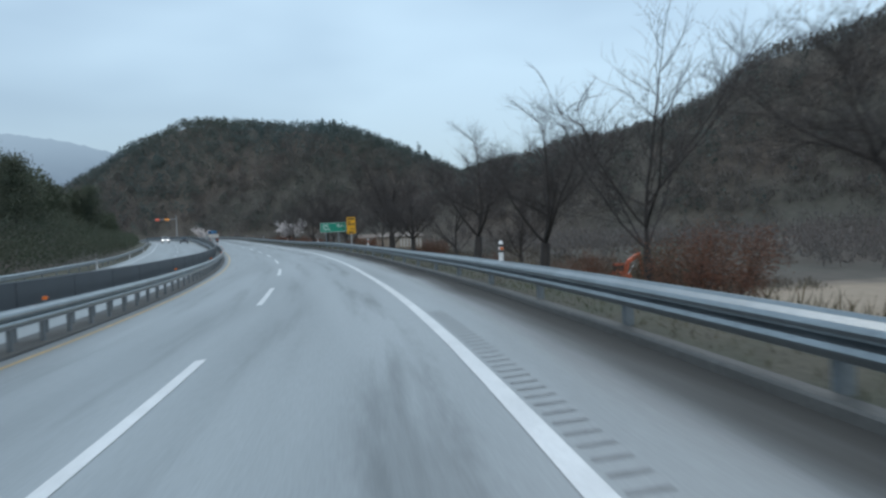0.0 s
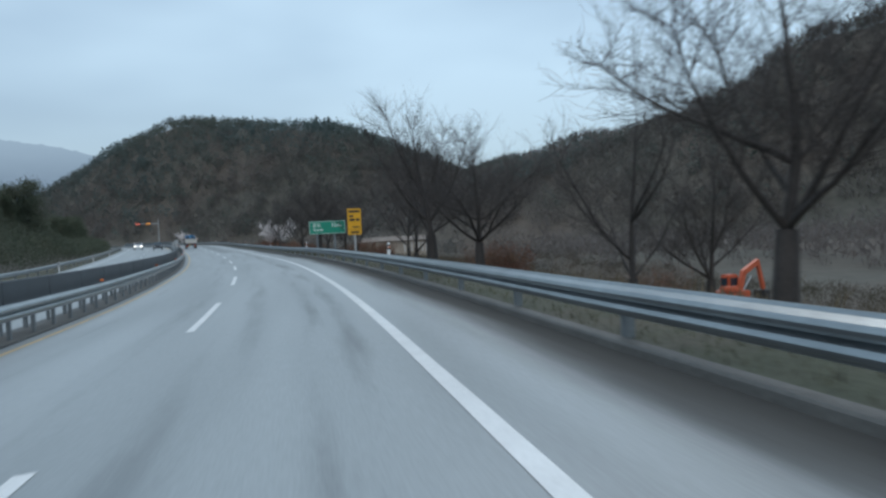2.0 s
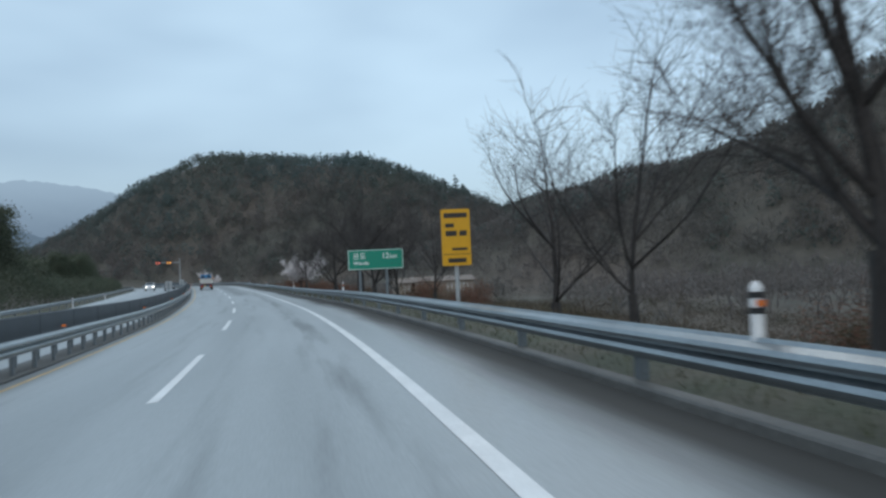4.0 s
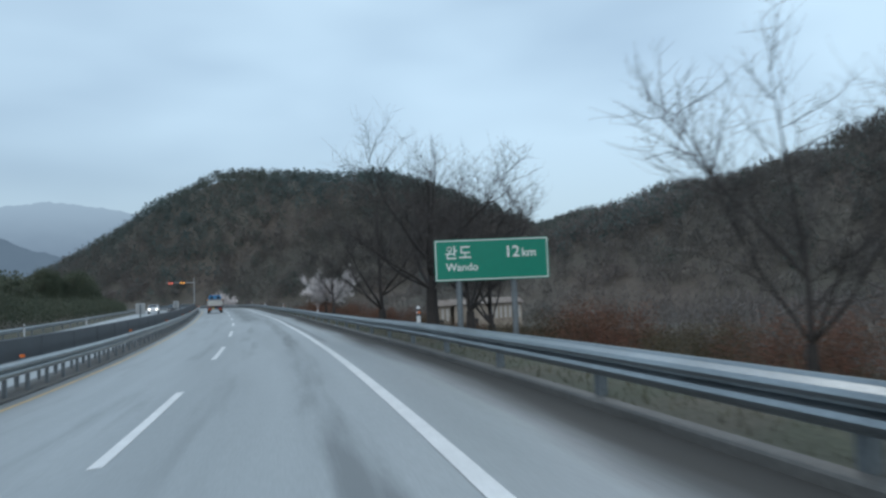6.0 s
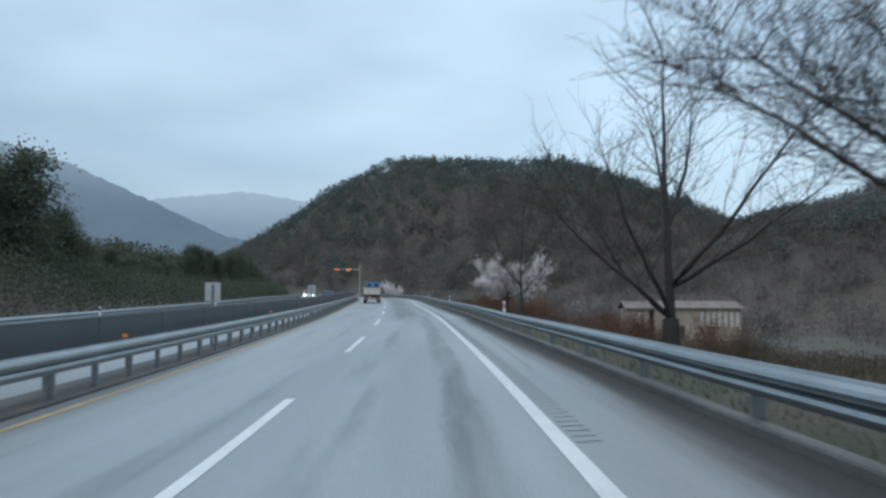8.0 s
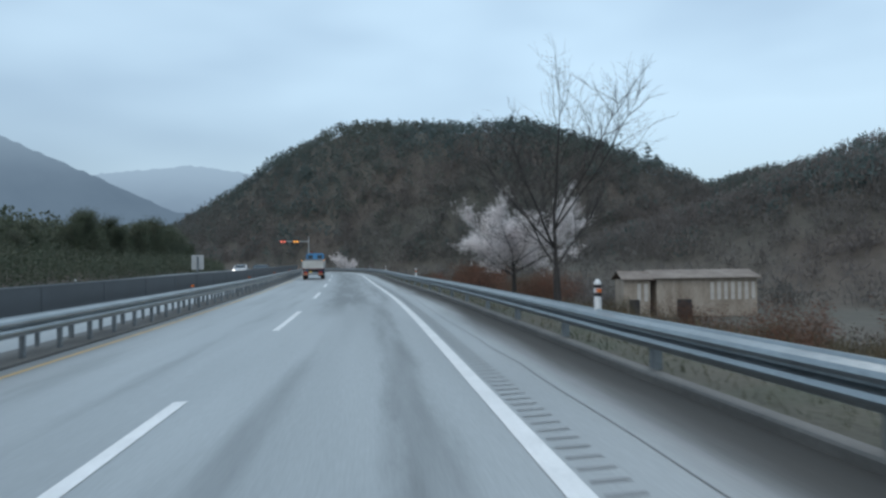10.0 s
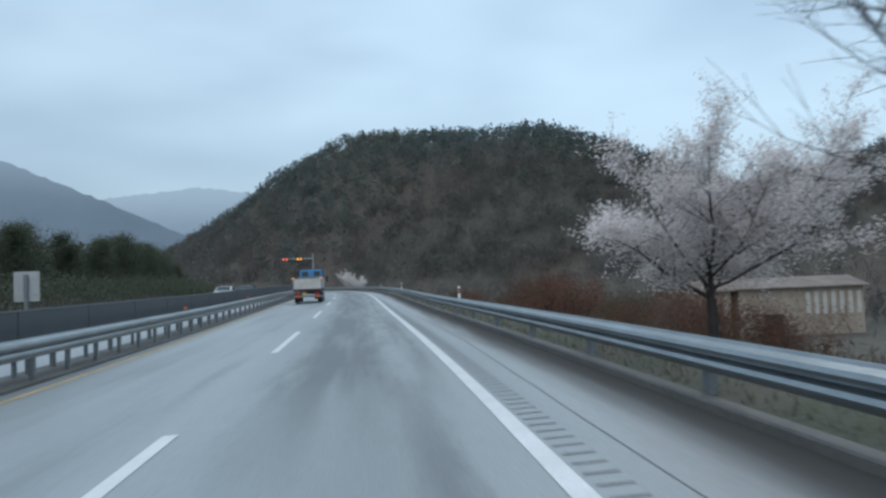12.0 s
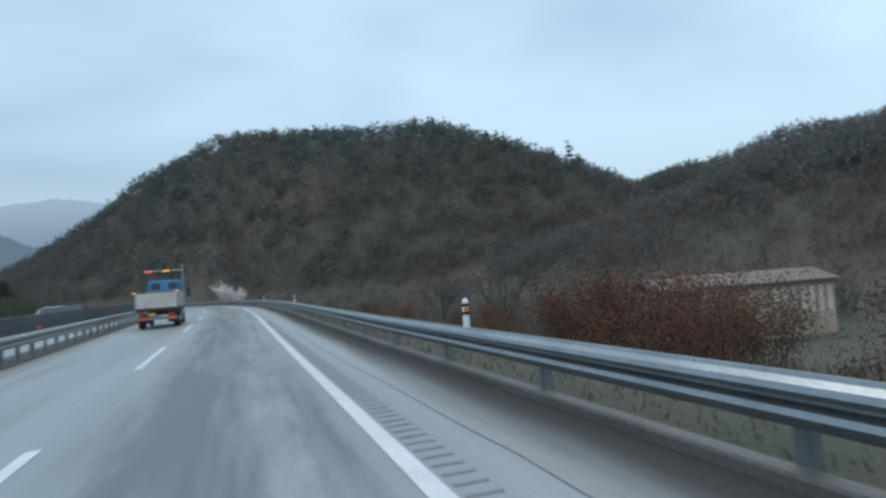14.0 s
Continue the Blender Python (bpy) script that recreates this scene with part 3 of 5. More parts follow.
def yellow_sign():
    p = at(48.6, 3.70, 0.31)
    g = tagged(empty("warning_sign", pose(p[0], p[1], p[2], 0, 0, 2)), "tall yellow warning sign with black lettering on a steel post", "road sign")
    bm = bmesh.new()
    plate(bm, -0.335, 0.335, 1.12, 2.42, -0.03, 0.0, 0.03)
    panel = part("panel", bm, M_SIGNY, g, "yellow reflective panel")
    bars = [(-0.27, 0.27, 2.22, 2.33), (-0.24, -0.04, 2.00, 2.09), (-0.24, 0.02, 1.80, 1.92), (0.08, 0.25, 1.80, 1.92), (-0.10, 0.25, 1.47, 1.53), (-0.2, 0.22, 1.19, 1.29)]
    for x0, x1, z0, z1 in bars:
        bm = bmesh.new()
        box(bm, x0, x1, -0.035, -0.031, z0, z1)
        part("bar", bm, M_SIGNK, panel)
    bm = bmesh.new()
    box(bm, -0.31, 0.31, -0.035, -0.031, 1.375, 1.387)
    part("rule", bm, M_SIGNK, panel)
    bm = bmesh.new()
    cyl(bm, (0, 0.07, -1.2), (0, 0.07, 2.36), 0.05, n=12)
    part("post", bm, M_ALU, g)
    bm = bmesh.new()
    for z in (1.35, 2.1):
        box(bm, -0.12, 0.12, 0.002, 0.025, z - 0.025, z + 0.025, 0.004)
    part("clamp", bm, M_ALU, g)
    return g


def sign_back(s):
    g = tagged(empty("sign", stand(s, -7.19)), "small sign on the median seen from its bare metal back", "road sign", "median signs")
    bm = bmesh.new()
    plate(bm, -0.26, 0.26, 1.58, 2.22, 0.03, 0.045, 0.03)
    part("panel", bm, M_ALU, g, "bare aluminium back")
    bm = bmesh.new()
    cyl(bm, (0, 0, 0), (0, 0, 2.15), 0.045, n=12)
    part("post", bm, M_POST, g)
    for z in (1.72, 2.06):
        bm = bmesh.new()
        box(bm, -0.22, 0.22, 0.012, 0.03, z - 0.02, z + 0.02)
        part("stiffener", bm, M_ALU, g)
    return g


green_sign()
yellow_sign()
b0 = sign_back(97.3)
copy_thing(b0, stand(124.6, -7.19))

# ---- trees ----
M_BARK = material("wet_dark_bark", (0.042, 0.036, 0.034), rough=0.75, vary=0.35, scale=2.5, fine=22, bump=0.6, stretch=(1, 1, 0.35))
M_TWIG = material("bare_twigs", (0.060, 0.052, 0.050), rough=0.8, vary=0.25, scale=1.5, fine=10)
M_PETAL = material("cherry_blossom", (0.84, 0.80, 0.79), rough=0.8, vary=0.12, scale=0.8, fine=6, second=(0.74, 0.69, 0.69), island_random=0.15, thin=0.4)
M_SHRUB = material("olive_shrub_leaves", (0.085, 0.074, 0.038), rough=0.8, vary=0.25, scale=1.5, fine=10, second=(0.075, 0.048, 0.026), island_random=0.3, thin=0.35)
M_RUST = material("rust_red_shrub_leaves", (0.165, 0.073, 0.048), rough=0.85, vary=0.25, scale=1.5, fine=10, second=(0.115, 0.066, 0.042), island_random=0.25, thin=0.35)
M_EVER = material("dark_evergreen_leaves", (0.078, 0.098, 0.066), rough=0.7, vary=0.25, scale=0.3, fine=3, second=(0.098, 0.108, 0.074), island_random=0.25, thin=0.4)
# hill woods kept paler and cooler than foliage: valley haze mixed into their colour
M_PINE = material("hazed_pine_needles", (0.094, 0.132, 0.130), rough=0.6, vary=0.14, scale=0.02, fine=1, second=(0.104, 0.121, 0.105), island_random=0.07, thin=0.45)
M_WOOD = material("hazed_bare_woods", (0.152, 0.134, 0.127), rough=0.6, vary=0.10, scale=0.015, fine=0.5, second=(0.126, 0.123, 0.114), island_random=0.06, thin=0.45)
M_REED = material("dry_reeds", (0.155, 0.125, 0.082), rough=0.95, vary=0.25, scale=1, fine=6, second=(0.085, 0.072, 0.045), island_random=0.35, thin=0.3)


def limb_path(rng, p, d, length, bend, lift, steps):
    """Points of a wavering limb that lifts or droops."""
    pts = [p]
    d = d.normalized()
    for _ in range(steps):
        d = (d + Vector((rng.uniform(-bend, bend), rng.uniform(-bend, bend), rng.uniform(-bend, bend) + lift))).normalized()
        p = p + d * (length / steps)
        pts.append(p)
    return pts


def tube(verts, faces, pts, r0, r1, n):
    base = len(verts)
    for i, p in enumerate(pts):
        d = (pts[min(i + 1, len(pts) - 1)] - pts[max(i - 1, 0)]).normalized()
        a = d.orthogonal().normalized()
        b = d.cross(a)
        r = r0 + (r1 - r0) * i / (len(pts) - 1)
        for k in range(n):
            t = 2 * math.pi * k / n
            verts.append(p + (a * math.cos(t) + b * math.sin(t)) * r)
    for i in range(len(pts) - 1):
        for k in range(n):
            q = base + i * n + k
            w = base + i * n + (k + 1) % n
            faces.append((q, w, w + n, q + n))


def bare_tree_parts(seed, height, spread, trunk_r, fork, limbs, lean=0.0, density=1.0, flat=0.0):
    """Trunk and limbs, then branches and twigs, as two meshes; also the twig ends."""
    rng = random.Random(seed)
    tv, tf, cv, cf, ends = [], [], [], [], []
    up = limb_path(rng, Vector((0, 0, -0.5)), Vector((lean, 0.02, 1)), fork + 0.5, 0.04, 0.02, 5)
    tube(tv, tf, up, trunk_r * 1.25, trunk_r * 0.85, 9)
    top = up[-1]
    mains = []
    leader = limb_path(rng, top, Vector((lean, 0, 1)), (height - fork) * 0.95, 0.10, 0.10, 9)
    tube(tv, tf, leader, trunk_r * 0.55, 0.010, 6)
    mains.append((leader, (height - fork), trunk_r * 0.6))
    for k in range(limbs):
        az = 2 * math.pi * (k + rng.uniform(-0.25, 0.25)) / limbs
        rise = rng.uniform(0.55, 1.35) * (1 - flat)
        start = leader[0] if k < limbs // 2 else leader[rng.choice((1, 2, 3))]
        L = spread * rng.uniform(0.8, 1.15)
        d = Vector((math.cos(az), math.sin(az), rise))
        pts = limb_path(rng, start, d, L, 0.13, 0.05, 9)
        tube(tv, tf, pts, trunk_r * rng.uniform(0.24, 0.38), 0.008, 6)
        mains.append((pts, L, trunk_r * 0.4))
    for pts, L, r in mains:
        for i in range(2, len(pts)):
            for _ in range(2 if density < 0.8 else 3):
                dirn = (pts[i] - pts[i - 1]).normalized()
                side = Vector((rng.uniform(-1, 1), rng.uniform(-1, 1), rng.uniform(-0.35, 0.8)))
                bl = L * rng.uniform(0.22, 0.45) * (1.15 - 0.5 * i / len(pts))
                br = limb_path(rng, pts[i], dirn * 0.7 + side, bl, 0.16, 0.03, 5)
                tube(cv, cf, br, 0.013, 0.0045, 4)
                for j in range(1, len(br)):
                    for _ in range(2 if density < 0.8 else 4):
                        d2 = (br[j] - br[j - 1]).normalized() * 0.8 + Vector((rng.uniform(-1, 1), rng.uniform(-1, 1), rng.uniform(-0.5, 0.8)))
                        tw = limb_path(rng, br[j], d2, bl * rng.uniform(0.25, 0.55), 0.22, 0.0, 2)
                        tube(cv, cf, tw, 0.0055, 0.0025, 3)
                        ends.extend(tw[1:])
                        for q in range(2):
                            if rng.random() < 0.75 * density:
                                d3 = d2 + Vector((rng.uniform(-1, 1), rng.uniform(-1, 1), rng.uniform(-0.6, 0.7)))
                                t3 = limb_path(rng, tw[1 + q % 2], d3, bl * rng.uniform(0.15, 0.35), 0.25, 0.0, 1)
                                tube(cv, cf, t3, 0.0042, 0.002, 3)
                                ends.extend(t3[1:])
    return tv, tf, cv, cf, ends


def land_at(x, y):
    return float(land(np.array([x]), np.array([y]))[0])


def bare_tree(seed, m, label, **kw):
    tv, tf, cv, cf, _ = bare_tree_parts(seed, **kw)
    t = tagged(empty("bare_tree", m), label, "tree", "roadside trees")
    mesh_object("trunk", tv, tf, M_BARK, t, smooth=True)
    mesh_object("crown", cv, cf, M_TWIG, t)
    return t


def tree_pose(s, off, turn, size=1.0):
    p = at(s, off)
    return pose(p[0], p[1], land_at(p[0], p[1]), 0, 0, turn) @ Matrix.Scale(size, 4)


LBL = "leafless roadside tree with dark bark"
ta = bare_tree(11, tree_pose(37.6, 5.0, 20, 0.61), LBL + ", wide vase-shaped crown", height=9.2, spread=5.4, trunk_r=0.33, fork=2.7, limbs=7)
tb = bare_tree(23, tree_pose(77.7, 5.5, 70, 0.76), LBL + ", wide dense crown", height=9.0, spread=5.6, trunk_r=0.30, fork=2.6, limbs=9, flat=0.33)
tc = bare_tree(37, tree_pose(87.1, 5.2, 150, 0.82), LBL + ", forked low above the rail", height=9.0, spread=5.2, trunk_r=0.24, fork=1.5, limbs=7, density=0.75)
td = bare_tree(41, tree_pose(20.3, 6.0, 200, 0.64), LBL + ", leaning limbs", height=8.6, spread=5.0, trunk_r=0.26, fork=2.2, limbs=6, lean=-0.12)
te = bare_tree(53, tree_pose(113.0, 5.9, 30, 0.92), LBL + ", several rising limbs", height=7.6, spread=4.4, trunk_r=0.125, fork=1.7, limbs=7, density=0.75)
for src, s, off, turn, size in ((te, 5.2, 6.4, 40, 0.8), (td, 10.4, 5.6, 190, 0.86), (tc, 24.7, 6.1, 10, 0.55), (tb, 33.7, 5.6, 200, 0.65), (te, 43.0, 5.3, 80, 0.72), (te, 58.2, 5.3, 200, 0.6),
                               (tc, 53.0, 7.8, 260, 0.85), (td, 72.1, 5.4, 320, 0.85), (td, -1.5, 7.0, 200, 0.95),
                               (td, 30.0, 11.0, 100, 0.8), (tc, 78.4, 7.9, 60, 0.85), (te, 158.0, 13, 40, 0.6), (te, 166.0, 12, 200, 0.6)):
    copy_thing(src, tree_pose(s, off, turn, size))


def leaf_quads(rng, centres, size, count, spread, verts, faces, flat=1.0):
    """Small tilted leaf or petal clusters round the centres."""
    for _ in range(count):
        c = rng.choice(centres)
        p = Vector(c) + Vector((rng.gauss(0, spread), rng.gauss(0, spread), rng.gauss(0, spread * flat)))
        a = Vector((rng.uniform(-1, 1), rng.uniform(-1, 1), rng.uniform(-1, 1))).normalized()
        b = a.orthogonal().normalized() * size * rng.uniform(0.6, 1.3)
        a = a * size * rng.uniform(0.6, 1.3)
        k = len(verts)
        verts.extend((p - a, p + b * 0.7, p + a, p - b * 0.7))
        faces.append((k, k + 1, k + 2, k + 3))


def blossom_tree(seed, m, label, height, spread, blooms):
    rng = random.Random(seed)
    tv, tf, cv, cf, ends = bare_tree_parts(seed, height, spread, 0.15, 2.1, 9, density=0.6, flat=0.42)
    t = tagged(empty("cherry_tree", m), label, "tree", "flowering trees")
    mesh_object("trunk", tv, tf, M_BARK, t, smooth=True)
    crown = mesh_object("crown", cv, cf, M_TWIG, t)
    bv, bf = [], []
    leaf_quads(rng, ends, 0.040, blooms, 0.10, bv, bf)
    mesh_object("blossom", bv, bf, M_PETAL, crown)
    return t


ct = blossom_tree(71, tree_pose(121.0, 6.3, 60) @ Matrix.Diagonal((0.70, 0.70, 0.64, 1)), "flowering cherry tree covered in pale pink blossom", 4.9, 4.0, 56000)
for x, y, size in ((-55.0, 290.0, 1.45),):
    copy_thing(ct, pose(x, y, land_at(x, y), 0, 0, x * 7) @ Matrix.Scale(size, 4))


def shrub(seed, m, mat, label, w, h, leaves):
    rng = random.Random(seed)
    t = tagged(empty("shrub", m), label, "shrub", "roadside shrubs")
    sv, sf, centres = [], [], []
    for k in range(14):
        az, tilt = rng.uniform(0, 6.28), rng.uniform(0.1, 0.9)
        d = Vector((math.cos(az) * tilt, math.sin(az) * tilt, 1))
        pts = limb_path(rng, Vector((rng.uniform(-0.3, 0.3) * w, rng.uniform(-0.3, 0.3) * w, -0.2)), d, h * rng.uniform(0.8, 1.15), 0.14, 0.04, 5)
        tube(sv, sf, pts, 0.020, 0.006, 4)
        centres.extend(pts[3:])
    mesh_object("stem", sv, sf, M_TWIG, t)
    lv, lf = [], []
    leaf_quads(rng, centres, 0.027, int(leaves * 2.3), 0.20, lv, lf)
    mesh_object("foliage", lv, lf, mat, t)
    return t


s_olive = shrub(5, tree_pose(8.6, 7.9, 0, 0.82), M_SHRUB, "olive green and brown shrub behind the guardrail", 1.8, 2.2, 2600)
s_rust = shrub(8, tree_pose(5.6, 7.8, 0), M_RUST, "rust red shrub on bare stems behind the guardrail", 1.8, 2.1, 2200)
for src, s, off, turn, size in ((s_rust, 4.0, 7.2, 60, 0.95), (s_olive, 7.1, 8.2, 150, 0.75), (s_rust, 13.4, 8.4, 130, 0.72), (s_rust, 18.0, 9.2, 40, 0.65), (s_rust, 30.0, 9.5, 30, 0.65),
                               (s_rust, 37.2, 7.6, 100, 0.83), (s_olive, 38.6, 8.2, 200, 0.83), (s_rust, 40.4, 7.8, 40, 0.83), (s_olive, 41.8, 8.4, 300, 0.76), (s_olive, 53.5, 8.6, 230, 0.65),
                               (s_rust, 59.9, 7.2, 330, 0.76), (s_rust, 61.8, 7.6, 10, 0.79), (s_olive, 63.6, 7.4, 80, 0.79), 
                               (s_rust, 66.6, 7.0, 60, 0.83), (s_rust, 68.2, 7.5, 160, 0.86), (s_olive, 69.6, 7.2, 250, 0.83), (s_rust, 71.0, 7.9, 20, 0.83), (s_olive, 75.0, 7.6, 110, 0.65),
                               (s_rust, 81.5, 8.0, 210, 0.65), (s_olive, 88.6, 7.4, 15, 0.79), (s_rust, 90.8, 7.6, 120, 0.79), (s_rust, 95.8, 7.2, 220, 0.79), (s_rust, 97.4, 7.7, 30, 0.83), (s_rust, 99.2, 7.2, 140, 0.79),
                               (s_rust, 103.0, 7.2, 75, 0.68), (s_olive, 106.5, 9.0, 20, 0.72), (s_rust, 110.0, 8.6, 200, 0.68), (s_olive, 114.5, 8.2, 100, 0.65),
                               (s_rust, 120.6, 7.4, 15, 0.72), (s_rust, 122.4, 8.0, 175, 0.76), (s_rust, 124.6, 7.6, 75, 0.76),
                               (s_rust, 128.8, 7.4, 35, 0.72), (s_olive, 130.4, 7.9, 190, 0.72), (s_rust, 134.0, 7.2, 30, 1.07), (s_rust, 135.3, 7.8, 90, 1.12), (s_rust, 136.6, 7.2, 200, 1.12), (s_rust, 138.0, 7.7, 280, 1.12), (s_olive, 139.4, 7.2, 45, 1.07),
                               (s_rust, 129.5, 10.2, 40, 1.15), (s_rust, 132.0, 11.0, 160, 1.25), (s_olive, 137.2, 10.8, 70, 1.3), (s_olive, 140.4, 11.6, 250, 1.2), (s_rust, 144.5, 7.6, 140, 0.72), (s_olive, 150.0, 8.0, 30, 0.79), (s_rust, 157.0, 7.8, 10, 0.72), (s_rust, 164.0, 8.1, 90, 0.72), (s_olive, 171.0, 8.3, 10, 0.79)):
    copy_thing(src, tree_pose(s, off, turn, size))

# dry reeds and weeds along the bank, and short grass on the verge
rng = random.Random(99)
rv, rf = [], []
for _ in range(15000):
    s = rng.uniform(-6, 190)
    off = 5.8 + abs(rng.gauss(0, 1.8)) + (2 if s < 45 else 0)
    p = Vector(at(s, off))
    p.z = p.z - 0.55 - 0.7 * min(max((off - 6) / 3, 0), 1) - 0.08
    h = rng.uniform(0.5, 1.25) * 0.75
    w = rng.uniform(0.012, 0.03)
    az = rng.uniform(0, 6.28)
    tip = p + Vector((rng.gauss(0, 0.22), rng.gauss(0, 0.22), h))
    side = Vector((math.cos(az), math.sin(az), 0)) * w
    mid = p.lerp(tip, 0.5) + Vector((0, 0, 0.08 * h))
    k = len(rv)
    rv.extend((p - side, p + side, mid + side * 0.8, mid - side * 0.8, tip))
    rf.extend(((k, k + 1, k + 2, k + 3), (k + 3, k + 2, k + 4)))
xs, ys = np.array([rng.uniform(-12, 30) for _ in range(26000)]), np.array([rng.uniform(85, 185) for _ in range(26000)])
ss, oo = near_road(xs, ys)
zs = land(xs, ys)
for x0, y0, z0, o0 in zip(xs, ys, zs, oo):
    if 8 < o0 < 27 and not (x0 > 5 and y0 > 172):
        p = Vector((x0, y0, z0 - 0.05))
        h = rng.uniform(0.4, 1.1)
        az = rng.uniform(0, 6.28)
        side = Vector((math.cos(az), math.sin(az), 0)) * rng.uniform(0.02, 0.045)
        tip = p + Vector((rng.gauss(0, 0.2), rng.gauss(0, 0.2), h))
        k = len(rv)
        rv.extend((p - side, p + side, tip))
        rf.append((k, k + 1, k + 2))
reeds = mesh_object("reeds", rv, rf, M_REED)
tagged(reeds, "dry straw-coloured reeds and weeds on the bank", "reeds", kind="stuff")
rv, rf = [], []
for _ in range(26000):
    s = rng.uniform(-10, 170)
    off = rng.uniform(3.42, 5.7)
    p = Vector(at(s, off, 0.05 if off < 5.0 else -0.05 - 0.25 * (off - 5)))
    h = rng.uniform(0.05, 0.16)
    az = rng.uniform(0, 6.28)
    side = Vector((math.cos(az), math.sin(az), 0)) * rng.uniform(0.006, 0.014)
    k = len(rv)
    rv.extend((p - side, p + side, p + Vector((rng.gauss(0, 0.05), rng.gauss(0, 0.05), h))))
    rf.append((k, k + 1, k + 2))
M_BLADE = material("grass_blades", (0.070, 0.084, 0.044), rough=0.85, vary=0.3, scale=0.7, fine=5, second=(0.105, 0.098, 0.062), island_random=0.4)
tagged(mesh_object("grass", rv, rf, M_BLADE), "short damp grass under the guardrail", "grass", kind="stuff")


def evergreen(seed, m, height, label):
    rng = random.Random(seed)
    t = tagged(empty("evergreen_tree", m), label, "tree", "trees beyond the opposite carriageway")
    tv, tf, centres = [], [], []
    trunk = limb_path(rng, Vector((0, 0, -0.4)), Vector((0, 0, 1)), height * 0.9, 0.05, 0.05, 8)
    tube(tv, tf, trunk, 0.16, 0.03, 7)
    for i in range(2, 9):
        for _ in range(5):
            az = rng.uniform(0, 6.28)
            L = height * rng.uniform(0.26, 0.42) * (1.25 - i / 9)
            pts = limb_path(rng, trunk[i], Vector((math.cos(az), math.sin(az), rng.uniform(0.0, 0.6))), L, 0.15, 0.02, 4)
            tube(tv, tf, pts, 0.04, 0.01, 4)
            centres.extend(pts[1:])
    mesh_object("trunk", tv, tf, M_BARK, t, smooth=True)
    lv, lf = [], []
    leaf_quads(rng, centres, 0.105, 7600, height * 0.075, lv, lf, 0.75)
    mesh_object("crown", lv, lf, M_EVER, t)
    return t


ev = [evergreen(201, tree_pose(66, -27, 0, 0.85), 9.5, "tall dark evergreen tree with an uneven crown"),
      evergreen(202, tree_pose(74, -26, 0), 7.5, "bushy dark green tree"),
      evergreen(203, tree_pose(120, -25, 0), 8.0, "dark green roadside tree with open crown")]
rng = random.Random(5)
spots = [(30, -24, 0.7), (38, -26, 0.8), (46, -25, 0.85), (52, -28, 1.0), (58, -26, 0.8), (63, -29, 0.9), (75, -31, 0.8)]
EV_S, EV_H = (66, 100, 112, 117, 121, 133, 142, 152, 158, 166, 180, 190, 224, 245), (5.5, 5.5, 6.6, 9.0, 7.0, 7.4, 6.2, 4.9, 5.6, 8.2, 8.6, 9.2, 9.0, 7.5)
s_now = 80.0
while s_now < 245:
    spots.append((s_now, -27 + rng.uniform(-1.8, 0.8), (float(np.interp(s_now, EV_S, EV_H)) - 1.5) / 9.6 * rng.uniform(0.84, 1.06)))
    s_now += rng.uniform(3.0, 4.6)
for i, (s, off, size) in enumerate(spots):
    copy_thing(ev[i % 3], tree_pose(s, off, rng.uniform(0, 360), size))
rv, rf = [], []
for _ in range(9500):
    s = rng.uniform(10, 260)
    p = at(s, rng.uniform(-27.5, -20.4))
    cs = [Vector((p[0], p[1], land_at(p[0], p[1]) + rng.uniform(0.1, 1.7) + 0.4))]
    leaf_quads(rng, cs, 0.10, 10, 0.34, rv, rf)
tagged(mesh_object("undergrowth", rv, rf, M_EVER), "low dark green scrub along the far verge", "scrub", kind="stuff")

# ---- woods on the hills ----
wrng = np.random.default_rng(7)


def wood_points(n, x0, x1, y0, y1, hmin):
    x, y = wrng.uniform(x0, x1, n), wrng.uniform(y0, y1, n)
    s, o = near_road(x, y)
    z = land(x, y)
    ok = (z > hmin) & ((o > 16) | (o < -30) | (s > 345))
    return x[ok], y[ok], z[ok]


def far_woods(name, label, mat, x, y, z, lo, hi, n, wide, leafy, thin=False):
    """Far tree crowns: ragged clumps of small upright flakes, all in one sheet."""
    m = len(x)
    h = wrng.uniform(lo, hi, m)
    u = wrng.normal(size=(m, n, 3))
    u /= np.linalg.norm(u, axis=2, keepdims=True)
    u *= wrng.uniform(0.45, 1.0, (m, n, 1))
    r = (h * wide * wrng.uniform(0.8, 1.25, m))[:, None]
    c = np.stack([x[:, None] + u[..., 0] * r, y[:, None] + u[..., 1] * r, z[:, None] + h[:, None] * (0.42 + 0.46 * u[..., 2] * (1 - 0.25 * np.abs(u[..., 0])))], 2)
    a = wrng.normal(size=(m, n, 3)) * np.array((0.45, 0.45, 1.0) if thin else (0.6, 0.6, 1.0))
    a /= np.linalg.norm(a, axis=2, keepdims=True)
    b = np.cross(a, wrng.normal(size=(m, n, 3)))
    b /= np.linalg.norm(b, axis=2, keepdims=True)
    a *= (h[:, None] * leafy * wrng.uniform(0.6, 1.5, (m, n)))[..., None]
    b *= (h[:, None] * leafy * wrng.uniform(0.10, 0.26, (m, n)) if thin else h[:, None] * leafy * wrng.uniform(0.3, 0.8, (m, n)))[..., None]
    verts = np.stack([c - a, c + b, c + a, c - b], 2).reshape(-1, 3)
    faces = np.arange(len(verts)).reshape(-1, 4)
    tagged(mesh_object(name, verts.tolist(), faces.tolist(), mat), label, "woods", kind="stuff")


